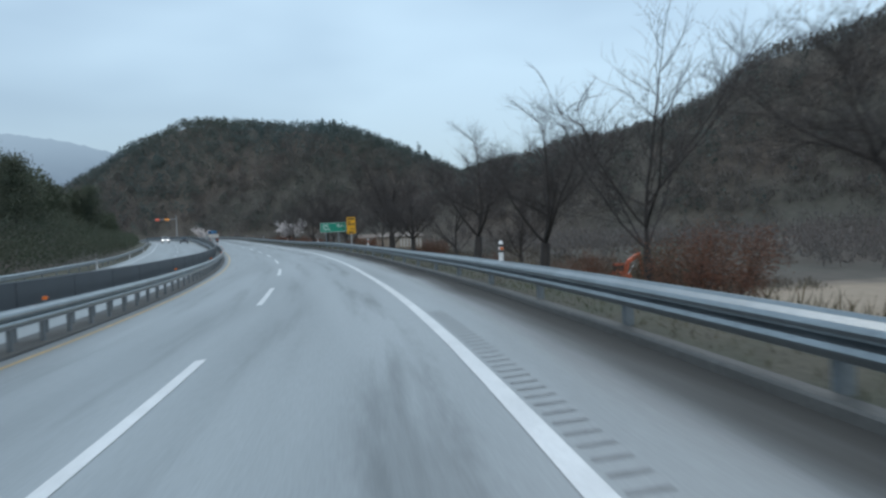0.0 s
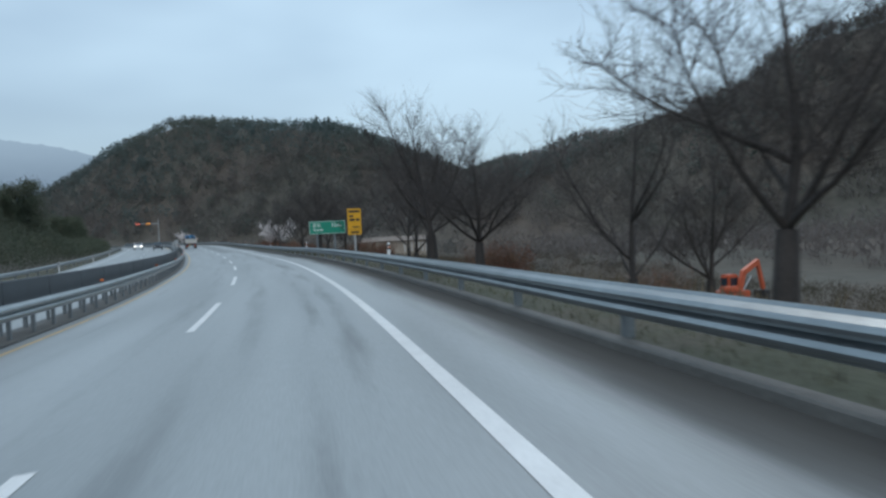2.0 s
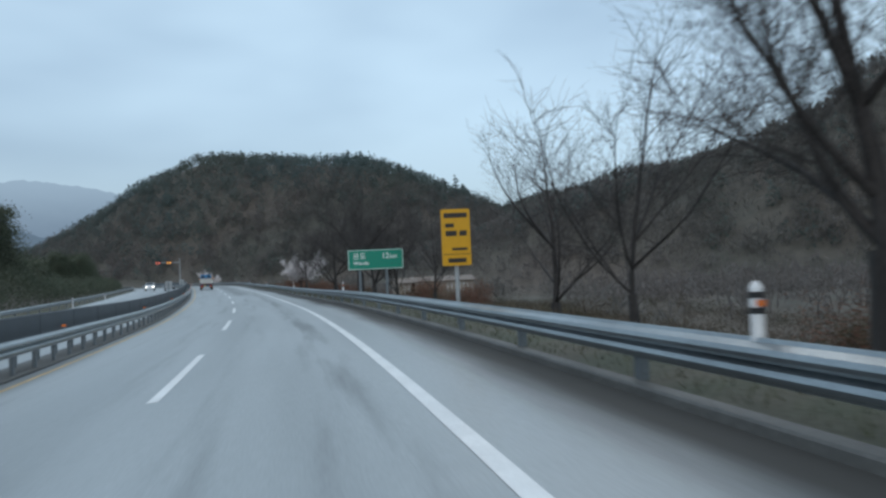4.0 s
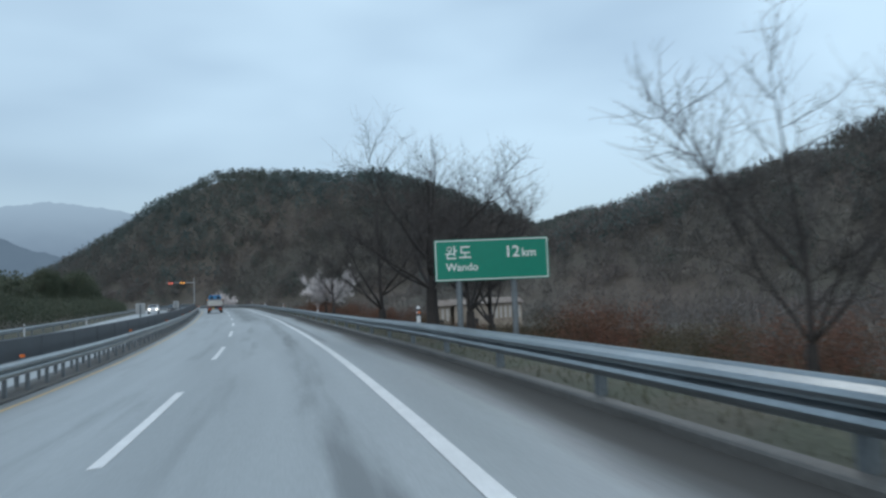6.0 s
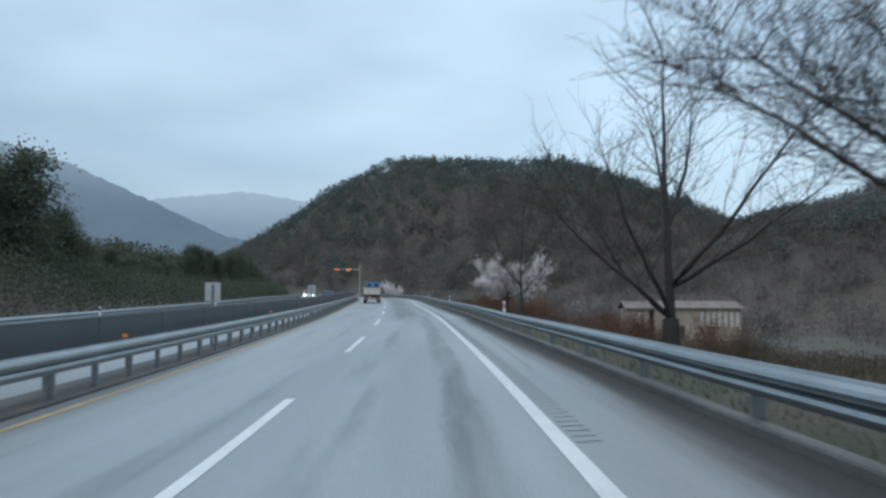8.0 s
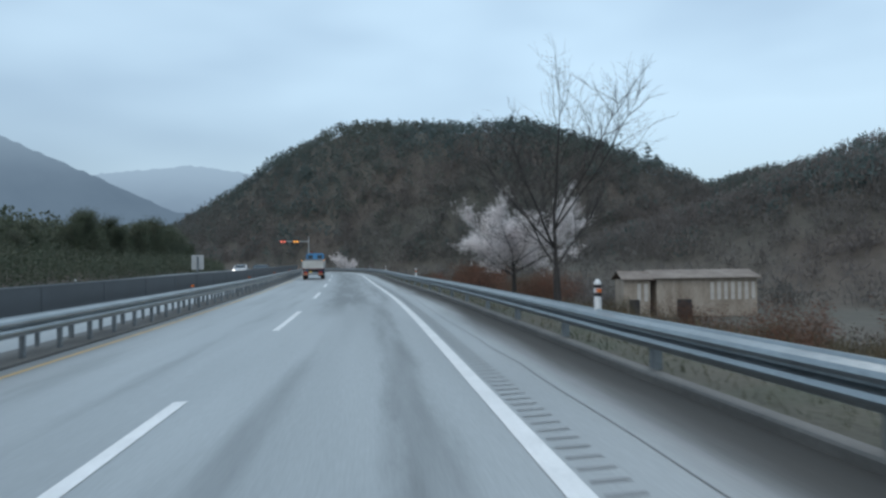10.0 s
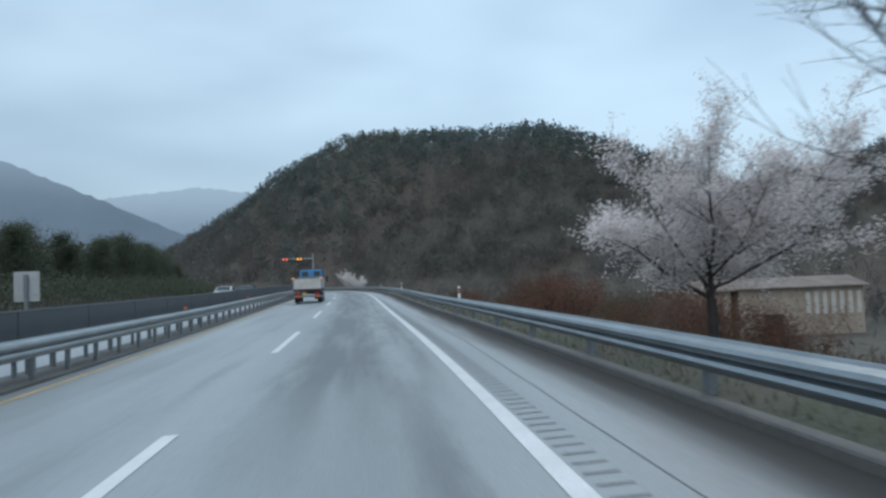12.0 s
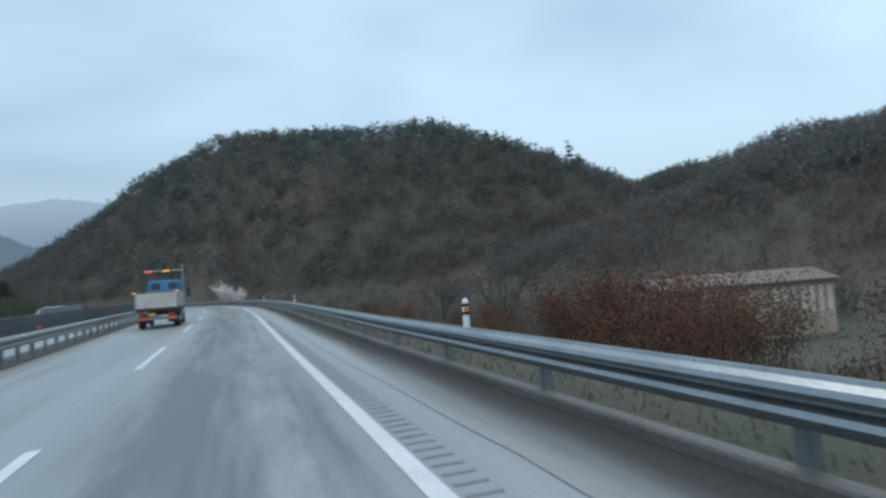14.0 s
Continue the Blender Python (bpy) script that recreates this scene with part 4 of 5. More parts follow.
x, y, z = wood_points(19000, -240, 90, 235, 520, 0.4)
mixed = np.array([noise.noise((p * 0.018, q * 0.018, 3.0)) for p, q in zip(x, y)])
pick = wrng.random(len(x)) < np.clip((z - 8) / 45 + mixed * 0.9, 0.08, 0.92)
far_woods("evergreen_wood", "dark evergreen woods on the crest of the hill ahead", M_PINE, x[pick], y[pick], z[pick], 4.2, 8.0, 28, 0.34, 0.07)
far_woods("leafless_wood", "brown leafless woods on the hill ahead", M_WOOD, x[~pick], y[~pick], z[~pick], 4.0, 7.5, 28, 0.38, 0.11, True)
x, y, z = wood_points(13000, 45, 330, 90, 450, 1.0)
mixed = np.array([noise.noise((p * 0.018, q * 0.018, 8.0)) for p, q in zip(x, y)])
pick = wrng.random(len(x)) < np.clip((z - 25) / 80 + mixed * 0.8, 0.03, 0.7)
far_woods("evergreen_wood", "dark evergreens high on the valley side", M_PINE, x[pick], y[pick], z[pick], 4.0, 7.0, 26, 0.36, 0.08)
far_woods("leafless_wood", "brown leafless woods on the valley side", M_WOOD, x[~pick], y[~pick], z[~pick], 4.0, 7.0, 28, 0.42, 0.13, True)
x, y = wrng.uniform(-70, 130, 5200), wrng.uniform(40, 345, 5200)
s, o = near_road(x, y)
ok = (o > 18) & ((s > 200) | (o > 26)) & ((s > 80) | (o > 60)) & ~((x < 32) & (y > 100) & (y < 186))
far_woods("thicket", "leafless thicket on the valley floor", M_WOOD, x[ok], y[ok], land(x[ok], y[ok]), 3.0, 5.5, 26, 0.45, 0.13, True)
x, y = wrng.uniform(-110, -22, 3600), wrng.uniform(30, 300, 3600)
s, o = near_road(x, y)
ok = (o < -28) & (o > -62)
far_woods("evergreen_wood", "dark evergreen wood beyond the opposite carriageway", M_EVER, x[ok], y[ok], land(x[ok], y[ok]), 3.2, 6.2, 170, 0.45, 0.045)

# scrub over the low field, and tall pines that stand clear of the crest
x, y = wrng.uniform(-12, 45, 2600), wrng.uniform(95, 260, 2600)
s, o = near_road(x, y)
ok = (o > 10.5) & (o < 45) & (s > 100) & (s < 235) & ~((x > 0) & (x < 30) & (y > 150) & (y < 192))
far_woods("scrub", "low brown scrub over the field", M_SCRUB, x[ok], y[ok], land(x[ok], y[ok]), 0.8, 1.8, 50, 0.6, 0.07, True)
x, y = wrng.uniform(0, 48, 5200), wrng.uniform(38, 112, 5200)
s, o = near_road(x, y)
ok = (o > 8.5) & (o < 44) & (s > 42) & (s < 104) & (np.hypot(x - 25.5, y - 58.5) > 5.5)
far_woods("scrub", "low brown brush and dead weeds on the bank below the road", M_SCRUB, x[ok], y[ok], land(x[ok], y[ok]) - 0.15, 0.5, 1.5, 46, 0.62, 0.085, True)
pine_rng = random.Random(44)


def crest_pine(x, y, h):
    g = tagged(empty("pine_tree", pose(x, y, land_at(x, y))), "tall dark pine standing clear of the hill crest", "tree", "pines on the crest")
    tv, tf, lv, lf = [], [], [], []
    trunk = limb_path(pine_rng, Vector((0, 0, -0.5)), Vector((0, 0, 1)), h, 0.03, 0.03, 8)
    tube(tv, tf, trunk, 0.2, 0.04, 6)
    mesh_object("trunk", tv, tf, M_BARK, g)
    for k in range(26):
        f = 0.3 + 0.7 * k / 25
        p = trunk[min(8, int(f * 8))]
        reach = h * 0.24 * (1.1 - f) * pine_rng.uniform(0.6, 1.3) + 0.2
        az = k * 2.4
        tip = p + Vector((math.cos(az) * reach, math.sin(az) * reach, -0.1 * reach + pine_rng.uniform(-0.3, 0.3)))
        leaf_quads(pine_rng, [p.lerp(tip, 0.4), p.lerp(tip, 0.7), tip], 0.26, 26, 0.28, lv, lf, 0.6)
    mesh_object("crown", lv, lf, M_PINE, g)


for x, y, h in ((37.6, 346, 10.5), (40.5, 349, 7.5), (33, 350, 7), (14, 361, 7), (-9, 374, 7), (-3, 371, 6.5), (-62, 408, 6.5)):
    crest_pine(x, y, h)

# ---- distant mountains: glowing sheets with mist painted into the colour ----
def backdrop_ridge(name, label, crest, colour, seed, z0, z1, most):
    m = bpy.data.materials.new(name)
    m.use_nodes = True
    n, l = m.node_tree.nodes, m.node_tree.links
    n.clear()
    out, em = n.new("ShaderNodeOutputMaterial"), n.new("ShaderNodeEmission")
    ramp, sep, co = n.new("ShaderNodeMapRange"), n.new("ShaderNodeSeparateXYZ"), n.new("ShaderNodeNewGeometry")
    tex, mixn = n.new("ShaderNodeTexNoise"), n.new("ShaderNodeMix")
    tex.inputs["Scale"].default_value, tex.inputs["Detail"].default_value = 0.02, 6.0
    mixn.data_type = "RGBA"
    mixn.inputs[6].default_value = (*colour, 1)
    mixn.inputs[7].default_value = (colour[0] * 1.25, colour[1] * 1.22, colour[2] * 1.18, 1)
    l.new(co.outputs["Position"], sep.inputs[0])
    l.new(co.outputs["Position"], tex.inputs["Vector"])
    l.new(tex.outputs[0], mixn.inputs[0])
    # low cloud over the crest is painted: colour fades to cloud grey with height
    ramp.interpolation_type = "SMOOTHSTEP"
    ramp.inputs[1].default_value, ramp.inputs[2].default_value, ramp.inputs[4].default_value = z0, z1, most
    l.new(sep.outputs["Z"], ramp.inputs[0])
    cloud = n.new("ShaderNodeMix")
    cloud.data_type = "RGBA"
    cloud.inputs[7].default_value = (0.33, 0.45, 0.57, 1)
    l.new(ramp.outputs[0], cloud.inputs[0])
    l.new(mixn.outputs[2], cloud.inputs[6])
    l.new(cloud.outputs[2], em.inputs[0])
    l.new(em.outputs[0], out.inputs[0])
    rng = random.Random(seed)
    verts, faces = [], []
    pts = []
    for (x0, y0, z0), (x1, y1, z1) in zip(crest, crest[1:]):
        k = max(2, int(math.hypot(x1 - x0, y1 - y0) / 9))
        for i in range(k):
            t = i / k
            pts.append((x0 + t * (x1 - x0), y0 + t * (y1 - y0), z0 + t * (z1 - z0) + rng.uniform(-2.2, 2.2)))
    for x, y, z in pts:
        verts.extend(((x, y, z), (x * 0.93, y * 0.93, z * 0.45), (x * 0.88, y * 0.88, -8)))
    for i in range(len(pts) - 1):
        a = i * 3
        faces.extend(((a, a + 1, a + 4, a + 3), (a + 1, a + 2, a + 5, a + 4)))
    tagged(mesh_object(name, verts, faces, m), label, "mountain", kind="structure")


backdrop_ridge("backdrop_near", "glowing blue-grey mountain ridge with painted mist, far across the valley",
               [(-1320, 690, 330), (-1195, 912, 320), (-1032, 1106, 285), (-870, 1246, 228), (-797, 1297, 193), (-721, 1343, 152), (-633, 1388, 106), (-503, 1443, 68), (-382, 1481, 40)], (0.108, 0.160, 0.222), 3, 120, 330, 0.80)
backdrop_ridge("backdrop_far", "glowing pale mountains with painted mist, at the end of the valley",
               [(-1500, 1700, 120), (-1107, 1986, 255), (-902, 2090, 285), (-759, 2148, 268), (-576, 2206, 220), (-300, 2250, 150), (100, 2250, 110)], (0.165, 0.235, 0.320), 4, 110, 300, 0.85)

# ---- cargo truck in the other lane ----
M_TBLUE = material("pale_blue_truck_paint", (0.035, 0.22, 0.46), rough=0.3, vary=0.06, scale=1, fine=8, coat=0.3)
M_TWHITE = material("dirty_white_board", (0.56, 0.56, 0.53), rough=0.5, vary=0.10, scale=1.5, fine=10, second=(0.46, 0.45, 0.42))
M_TFRAME = material("dark_truck_chassis", (0.035, 0.033, 0.034), rough=0.6, vary=0.25)
M_TRED = material("red_frame_paint", (0.20, 0.045, 0.045), rough=0.5, vary=0.15)
M_TYRE = material("tyre_rubber", (0.022, 0.022, 0.023), rough=0.7, vary=0.2)
M_TGLASS = material("dark_cab_glass", (0.02, 0.035, 0.05), rough=0.08, vary=0.1, spec=0.8)
M_CHROME = material("dull_bright_steel", (0.55, 0.56, 0.57), rough=0.3, metal=0.9, vary=0.1)
M_TAIL = material("red_tail_lens", (0.45, 0.03, 0.02), rough=0.25, vary=0.1)
M_STRIPE = material("orange_bumper_film", (0.62, 0.16, 0.03), rough=0.4, vary=0.12)
M_PLATE = material("plain_yellow_plate", (0.55, 0.40, 0.10), rough=0.5, vary=0.1)


def glow(name, colour, power):
    m = bpy.data.materials.new(name)
    m.use_nodes = True
    b = m.node_tree.nodes["Principled BSDF"]
    b.inputs["Base Color"].default_value = (*colour, 1)
    b.inputs["Emission Color"].default_value = (*colour, 1)
    b.inputs["Emission Strength"].default_value = power
    return m


M_AMBER = glow("lit_amber_lamp", (1.0, 0.42, 0.08), 0.8)
M_REDLAMP = glow("lit_red_lamp", (1.0, 0.22, 0.14), 0.6)
M_HEAD = glow("lit_headlamp", (1.0, 0.97, 0.9), 3.0)


def wheel(parent, x, y, r, w):
    bm = bmesh.new()
    cyl(bm, (x - w / 2, y, r), (x + w / 2, y, r), r, n=28)
    es = [e for e in bm.edges if e.calc_face_angle(0) > 1]
    bmesh.ops.bevel(bm, geom=es, offset=0.04, segments=2, affect="EDGES")
    wh = part("wheel", bm, M_TYRE, parent, "black tyre")
    bm = bmesh.new()
    side = 1 if x > 0 else -1
    cyl(bm, (x + side * (w / 2 - 0.02), y, r), (x + side * (w / 2 + 0.012), y, r), r * 0.58, r * 0.5, 20)
    cyl(bm, (x + side * (w / 2), y, r), (x + side * (w / 2 + 0.05), y, r), r * 0.2, r * 0.16, 12)
    part("rim", bm, M_CHROME, wh, "steel rim")


def truck(m):
    t = tagged(empty("cargo_truck", m), "white-sided flatbed cargo truck with a light blue cab", "truck")
    # origin under the tailgate, y forward
    bm = bmesh.new()
    for x in (-0.42, 0.42):
        box(bm, x - 0.05, x + 0.05, 0.1, 6.6, 0.72, 0.92, 0.01)
    for y in (0.4, 1.6, 2.8, 4.0, 5.2):
        box(bm, -0.42, 0.42, y, y + 0.08, 0.76, 0.88)
    part("chassis", bm, M_TFRAME, t)
    bm = bmesh.new()
    box(bm, -1.08, 1.08, 0.0, 4.75, 0.93, 1.05, 0.01)
    part("bed_floor", bm, M_TFRAME, t)
    bm = bmesh.new()
    box(bm, -1.11, 1.11, -0.03, 4.78, 1.05, 1.09, 0.005)
    part("bed_rim", bm, M_TRED, t, "dull red bed edge")
    bm = bmesh.new()
    box(bm, -1.02, 1.02, -0.02, 0.02, 1.10, 1.86, 0.012)
    for z in (1.22, 1.48, 1.74):
        box(bm, -1.0, 1.0, -0.03, -0.018, z - 0.012, z + 0.012)
    part("tailgate", bm, M_TWHITE, t, "dirty white tailgate")
    for x in (-1.06, 1.06):
        bm = bmesh.new()
        for y0, y1 in ((0.10, 2.30), (2.42, 4.66)):
            box(bm, x - 0.02, x + 0.02, y0, y1, 1.10, 1.86, 0.012)
            for z in (1.26, 1.48, 1.70):
                box(bm, x + (0.02 if x > 0 else -0.032), x + (0.032 if x > 0 else -0.02), y0 + 0.03, y1 - 0.03, z - 0.012, z + 0.012)
        part("side_board", bm, M_TWHITE, t, "dirty white side board")
        for y in (0.03, 2.36, 4.72):
            bm = bmesh.new()
            box(bm, x - 0.045, x + 0.045, y - 0.05, y + 0.05, 1.09, 1.92, 0.01)
            part("stake", bm, M_POST, t)
        bm = bmesh.new()
        box(bm, x - 0.09, x + 0.05, -0.075, -0.02, 1.885, 1.945, 0.01)
        part("marker_lamp", bm, M_AMBER, t, "lit amber marker lamp")
        bm = bmesh.new()
        sx = 0.72 if x > 0 else -0.72
        box(bm, sx - 0.16, sx + 0.16, -0.06, 0.0, 0.66, 0.80, 0.015)
        part("tail_lamp", bm, M_TAIL, t, "red tail lamp")
        bm = bmesh.new()
        box(bm, sx - 0.22, sx + 0.22, -0.075, -0.062, 0.49, 0.60, 0.004)
        part("reflector", bm, M_STRIPE, t, "orange reflective film")
        bm = bmesh.new()
        box(bm, x - 0.02 if x > 0 else x - 0.0, x + 0.0 if x > 0 else x + 0.02, 1.9, 3.6, 0.45, 0.85, 0.01)
        part("side_guard", bm, M_POST, t)
        bm = bmesh.new()
        box(bm, sx - 0.24, sx + 0.24, 0.62, 0.64, 0.30, 0.80, 0.004)
        part("mud_flap", bm, M_TYRE, t)
    bm = bmesh.new()
    box(bm, -1.02, 1.02, -0.06, 0.04, 0.46, 0.62, 0.015)
    part("bumper", bm, M_POST, t, "grey rear bumper")
    bm = bmesh.new()
    plate(bm, -0.42, -0.08, 0.67, 0.83, -0.045, -0.03, 0.015)
    part("number_plate", bm, M_PLATE, t, "plain yellowish plate")
    bm = bmesh.new()
    box(bm, -1.06, 1.06, 4.68, 4.74, 1.09, 2.05, 0.01)
    part("headboard", bm, M_POST, t)
    # cab
    bm = bmesh.new()
    v = box(bm, -0.98, 0.98, 4.95, 6.75, 0.62, 2.66)
    for q in v:
        if q.co.z > 2:
            q.co.x *= 0.92
            if q.co.y > 6:
                q.co.y -= 0.38
            else:
                q.co.y += 0.06
    bmesh.ops.bevel(bm, geom=list(bm.edges), offset=0.09, segments=3, affect="EDGES")
    cab = part("cab", bm, M_TBLUE, t, "light blue cab")
    for x in (-0.48, 0.48):
        bm = bmesh.new()
        plate(bm, x - 0.25, x + 0.25, 2.12, 2.50, 4.945, 5.0, 0.05)
        part("rear_window", bm, M_TGLASS, cab, "dark glass")
    for x in (-0.972, 0.972):
        bm = bmesh.new()
        box(bm, x - 0.012, x + 0.012, 5.45, 6.2, 1.75, 2.40, 0.01)
        part("side_window", bm, M_TGLASS, cab, "dark glass")
        bm = bmesh.new()
        sx = 1 if x > 0 else -1
        cyl(bm, (x, 6.5, 1.95), (x + sx * 0.28, 6.55, 2.0), 0.015, n=6)
        box(bm, x + sx * 0.20, x + sx * 0.36, 6.50, 6.56, 1.62, 2.10, 0.02)
        part("mirror", bm, M_BLACK, cab, "black door mirror")
        bm = bmesh.new()
        box(bm, x - 0.015, x + 0.015, 5.0, 6.7, 0.70, 1.20, 0.01)
        part("side_panel", bm, M_TWHITE, cab, "white lower side panel")
    bm = bmesh.new()
    box(bm, -0.80, 0.80, 6.50, 6.62, 1.70, 2.36, 0.02)
    part("windscreen", bm, M_TGLASS, cab, "dark glass")
    bm = bmesh.new()
    cyl(bm, (-0.35, 5.3, 2.62), (-0.35, 5.3, 2.78), 0.015, n=6)
    box(bm, -0.44, -0.26, 5.24, 5.36, 2.76, 2.84, 0.02)
    part("roof_lamp", bm, M_TAIL, cab, "small red roof lamp")
    for x in (-0.88, 0.88):
        wheel(t, x, 1.35, 0.40, 0.36)
        wheel(t, x, 5.85, 0.40, 0.26)
    return t


truck(stand(165.0, -3.85))

# ---- small excavator in the field ----
M_ORANGE = material("orange_machine_paint", (0.50, 0.105, 0.045), rough=0.45, vary=0.14, scale=1.5, fine=10)


def excavator(m):
    e = tagged(empty("excavator", m), "orange excavator parked in the dry field", "excavator")
    for x in (-0.95, 0.95):
        bm = bmesh.new()
        box(bm, x - 0.24, x + 0.24, -1.5, 1.5, 0.0, 0.72, 0.2)
        tr = part("track", bm, M_TYRE, e, "black crawler track")
        bm = bmesh.new()
        for y in (-1.1, -0.4, 0.4, 1.1):
            cyl(bm, (x - 0.27, y, 0.3), (x + 0.27, y, 0.3), 0.2, n=14)
        part("rollers", bm, M_TFRAME, tr)
    bm = bmesh.new()
    cyl(bm, (0, 0, 0.6), (0, 0, 0.95), 0.6, n=18)
    part("slew_ring", bm, M_TFRAME, e)
    bm = bmesh.new()
    box(bm, -1.15, 1.15, -1.7, 1.2, 0.92, 1.55, 0.1)
    box(bm, 0.05, 1.15, -1.7, -0.1, 1.5, 2.0, 0.12)
    body = part("body", bm, M_ORANGE, e, "orange upper body")
    bm = bmesh.new()
    box(bm, -1.12, -0.12, -0.2, 1.15, 1.5, 2.95, 0.12)
    cab = part("cab", bm, M_ORANGE, body, "orange cab")
    bm = bmesh.new()
    box(bm, -1.14, -0.1, 0.0, 0.95, 1.9, 2.7, 0.03)
    box(bm, -1.0, -0.24, -0.22, 1.17, 1.9, 2.7, 0.03)
    bm2 = bm
    part("cab_glass", bm2, M_TGLASS, body, "dark glass")
    boom = [(0.25, 0.7, 1.4), (0.25, 1.3, 3.1), (0.25, 3.2, 4.0)]
    arm = [(0.25, 3.2, 4.0), (0.25, 3.9, 1.5)]
    for name, pts, w in (("boom", boom, 0.20), ("arm", arm, 0.15)):
        bm = bmesh.new()
        for p, q in zip(pts, pts[1:]):
            d = Vector(q) - Vector(p)
            mm = Matrix.Translation((Vector(p) + Vector(q)) / 2) @ d.to_track_quat("Y", "Z").to_matrix().to_4x4()
            box(bm, -w, w, -d.length / 2 - 0.1, d.length / 2 + 0.1, -w * 1.2, w * 1.2, 0.03, mm)
        part(name, bm, M_ORANGE, body, "orange steel " + name)
    bm = bmesh.new()
    cyl(bm, (0.25, 1.3, 1.5), (0.25, 2.3, 2.7), 0.06, n=10)
    part("hydraulic_ram", bm, M_CHROME, body)
    bm = bmesh.new()
    v = box(bm, -0.35, 0.85, 3.3, 4.1, 0.35, 1.35, 0.05)
    part("bucket", bm, M_TFRAME, body, "dark steel bucket")
    return e


ex = (26.3, 59.5)
excavator(pose(ex[0], ex[1], land_at(*ex) - 0.05, 0, 0, -70) @ Matrix.Scale(0.76, 4))

# ---- farm shed and greenhouse down in the field ----
M_SHEET = material("weathered_sheet_wall", (0.36, 0.315, 0.265), rough=0.7, vary=0.2, scale=0.8, fine=6, second=(0.25, 0.21, 0.17), stretch=(1, 1, 0.3))
M_ROOF = material("rusted_sheet_roof", (0.19, 0.165, 0.145), rough=0.75, vary=0.2, scale=0.6, fine=5, second=(0.13, 0.105, 0.09))
M_LIGHTP = material("weathered_pale_panel", (0.52, 0.50, 0.47), rough=0.6, vary=0.15, scale=1.0, fine=8)


def shed(m, L, D, H, label):
    """Low shed with a shallow pitched sheet roof; front towards -y."""
    g = tagged(empty("shed", m), label, "shed", "farm sheds")
    bm = bmesh.new()
    box(bm, -L / 2, L / 2, 0, D, -0.4, H)
    wall = part("wall", bm, M_SHEET, g, "weathered sheet wall")
    for k in range(int(L / 1.2)):
        x = -L / 2 + 0.4 + k * 1.2
        bm = bmesh.new()
        box(bm, x - 0.05, x + 0.05, -0.03, 0.0, -0.3, H - 0.1)
        part("batten", bm, M_SHEET, wall)
    bm = bmesh.new()
    a = [bm.verts.new(p) for p in ((-L / 2 - 0.4, -0.5, H - 0.05), (L / 2 + 0.4, -0.5, H - 0.05), (L / 2 + 0.4, D / 2, H + 0.9), (-L / 2 - 0.4, D / 2, H + 0.9), (L / 2 + 0.4, D + 0.4, H - 0.05), (-L / 2 - 0.4, D + 0.4, H - 0.05))]
    bm.faces.new((a[0], a[1], a[2], a[3]))
    bm.faces.new((a[3], a[2], a[4], a[5]))
    r = bmesh.ops.extrude_face_region(bm, geom=list(bm.faces))
    bmesh.ops.translate(bm, vec=(0, 0, 0.12), verts=[q for q in r["geom"] if isinstance(q, bmesh.types.BMVert)])
    part("roof", bm, M_ROOF, g, "rusty brown sheet roof")
    for k in range(int(L / 1.5)):
        x = L / 2 - 0.5 - k * 0.85
        if x > L * 0.02:
            bm = bmesh.new()
            box(bm, x - 0.22, x + 0.22, -0.05, -0.032, H - 2.6, H - 0.5, 0.01)
            part("panel", bm, M_LIGHTP, wall, "pale panel")
    bm = bmesh.new()
    box(bm, -L * 0.30, -L * 0.30 + min(1.8, L * 0.4), -0.06, -0.02, -0.3, min(2.1, H * 0.8), 0.01)
    part("door", bm, M_TFRAME, g, "dark door")
    return g


for x, y, turn, L, D, H, lab in ((13.8, 181.7, 9, 12.4, 6.0, 4.6, "low weathered farm shed with a rusty sheet roof and pale panels"),
                                 (5.3, 180.4, 9, 3.2, 3.5, 4.5, "small weathered farm outbuilding with a rusty sheet roof")):
    shed(pose(x, y, land_at(x, y), 0, 0, turn), L, D, H, lab)


# ---- flashing lights on a mast over the opposite carriageway ----
def warning_mast(m):
    g = tagged(empty("signal_mast", m), "tall steel mast with lit red and amber warning lamps", "traffic light")
    bm = bmesh.new()
    cyl(bm, (0, 0, -1), (0, 0, 12.5), 0.22, 0.14, 14)
    part("pole", bm, M_ALU, g)
    bm = bmesh.new()
    cyl(bm, (0, 0, 10.9), (-9.4, 0, 11.1), 0.14, 0.09, 10)
    part("arm", bm, M_ALU, g)
    for x, mat, lab in ((-7.9, M_REDLAMP, "lit red lamp"), (-3.9, M_AMBER, "lit amber lamp")):
        bm = bmesh.new()
        box(bm, x - 0.95, x + 0.95, -0.25, 0.25, 10.3, 11.5, 0.1)
        head = part("lamp_box", bm, M_BLACK, g, "black lamp housing")
        bm = bmesh.new()
        for dx in (-0.45, 0.45):
            cyl(bm, (x + dx, -0.31, 10.9), (x + dx, -0.26, 10.9), 0.30, n=18)
        part("lens", bm, mat, head, lab)
    return g


mx, my = -63.4, 283.4
warning_mast(pose(mx, my, -2.05, 0, 0, 12) @ Matrix.Scale(0.85, 4))


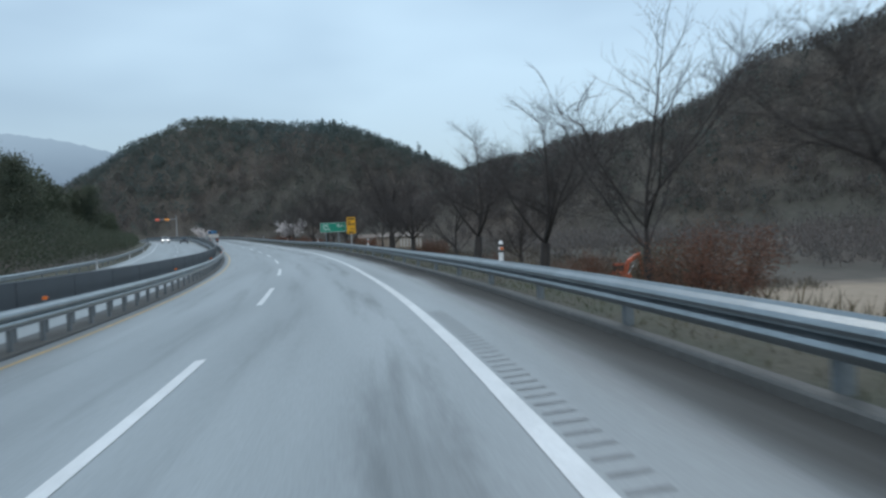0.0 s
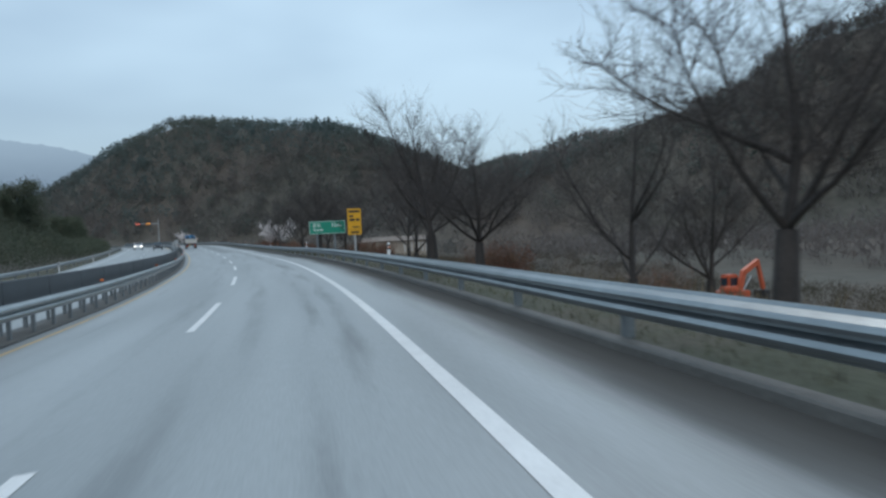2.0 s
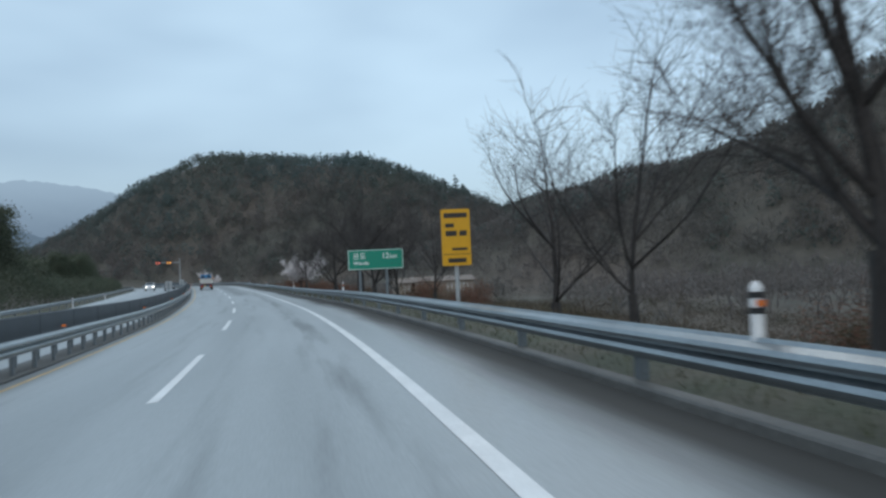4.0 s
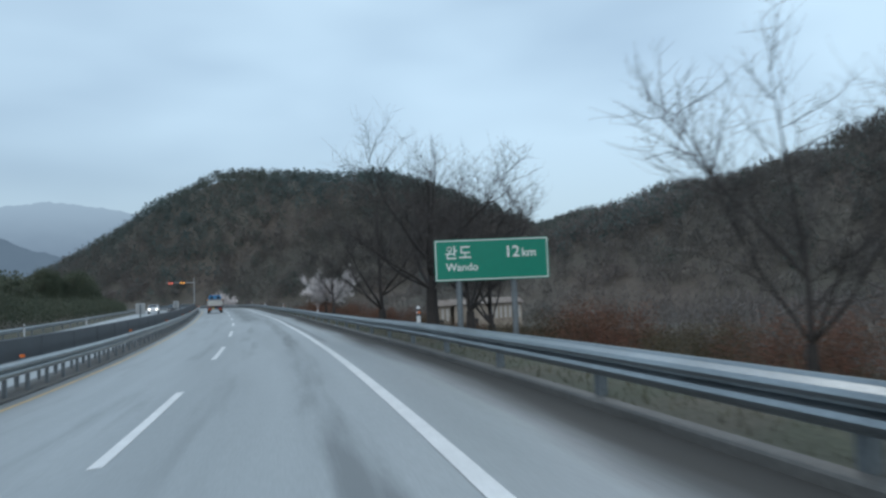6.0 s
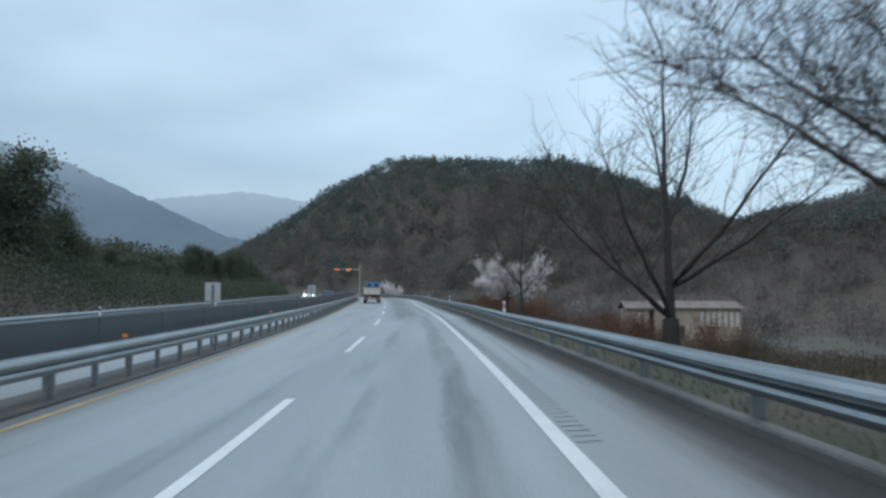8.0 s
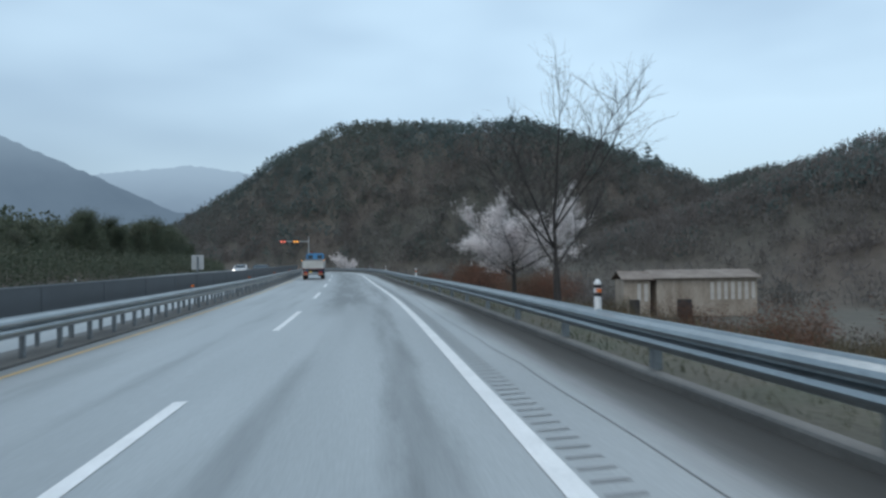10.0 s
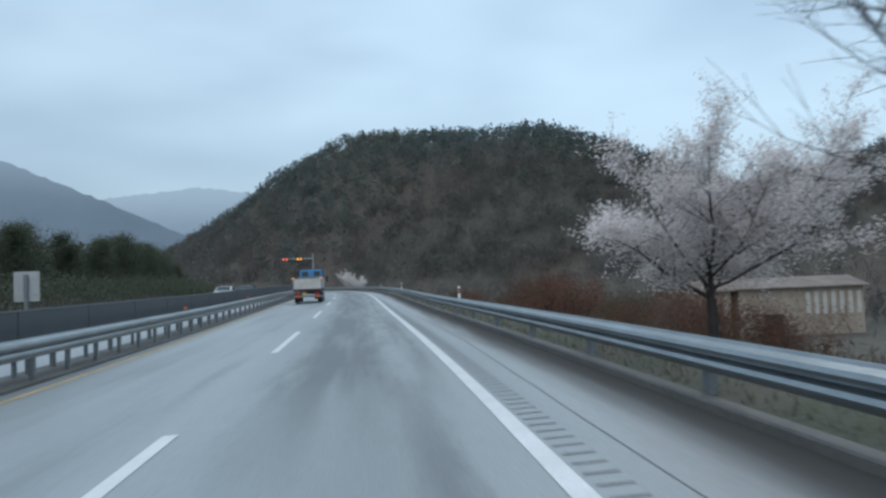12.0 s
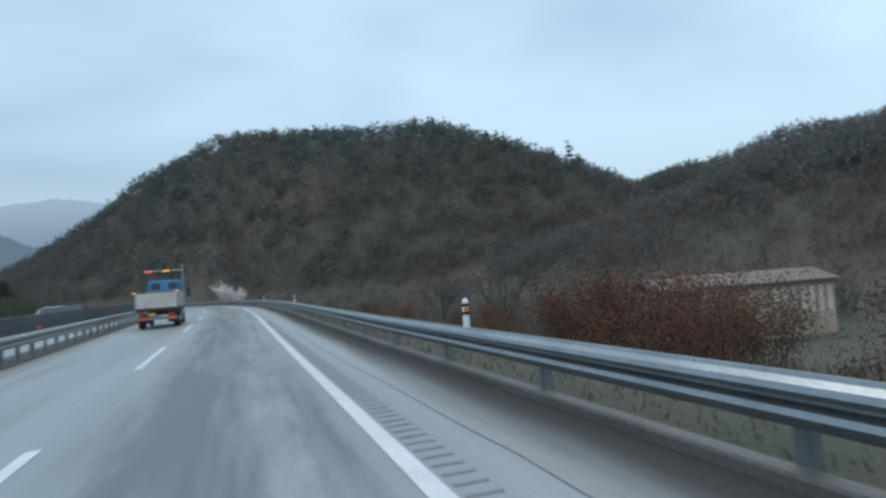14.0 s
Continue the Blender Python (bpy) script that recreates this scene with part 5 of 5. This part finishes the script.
# ---- vehicles on the opposite carriageway ----
def car(m, paint, label, lights):
    g = tagged(empty("car", m), label, "car", "oncoming cars")
    prof = [(-2.1, 0.35), (-2.15, 0.75), (-1.95, 1.0), (-1.2, 1.08), (-0.45, 1.55), (0.95, 1.60), (1.75, 1.15), (2.1, 1.05), (2.15, 0.4)]
    bm = bmesh.new()
    lo = [bm.verts.new((-0.88, y, z)) for y, z in prof]
    hi = [bm.verts.new((0.88, y, z)) for y, z in prof]
    bm.faces.new(lo)
    bm.faces.new(list(reversed(hi)))
    n = len(prof)
    for i in range(n):
        bm.faces.new((lo[i], hi[i], hi[(i + 1) % n], lo[(i + 1) % n]))
    for v in bm.verts:
        if v.co.z > 1.3:
            v.co.x *= 0.82
    bmesh.ops.bevel(bm, geom=list(bm.edges), offset=0.07, segments=2, affect="EDGES")
    part("body", bm, paint, g)
    bm = bmesh.new()
    q = [bm.verts.new(p) for p in ((-0.74, -1.17, 1.12), (0.74, -1.17, 1.12), (0.62, -0.53, 1.52), (-0.62, -0.53, 1.52))]
    bm.faces.new(q)
    r = bmesh.ops.extrude_face_region(bm, geom=list(bm.faces))
    bmesh.ops.translate(bm, vec=(0, -0.02, 0.02), verts=[v for v in r["geom"] if isinstance(v, bmesh.types.BMVert)])
    part("windscreen", bm, M_TGLASS, g, "dark glass")
    for x in (-0.85, 0.85):
        bm = bmesh.new()
        box(bm, x - 0.03, x + 0.03, -0.5, 1.3, 1.12, 1.48, 0.02)
        part("side_window", bm, M_TGLASS, g, "dark glass")
        bm = bmesh.new()
        sx = 0.62 if x > 0 else -0.62
        box(bm, sx - 0.18, sx + 0.18, -2.18, -2.08, 0.72, 0.88, 0.03)
        part("headlight", bm, M_HEAD if lights else M_CHROME, g, "headlight")
        for y in (-1.35, 1.35):
            wheel(g, x * 0.93, y, 0.33, 0.22)
    return g


M_CARW = material("white_car_paint", (0.70, 0.71, 0.72), rough=0.25, vary=0.04, coat=0.5)
M_CARD = material("dark_car_paint", (0.03, 0.033, 0.04), rough=0.25, vary=0.08, coat=0.5)
car(stand(190.0, -13.9), M_CARW, "white oncoming car with lit headlights", True)
car(stand(176.0, -10.0), M_CARD, "dark oncoming car on the opposite carriageway", False)
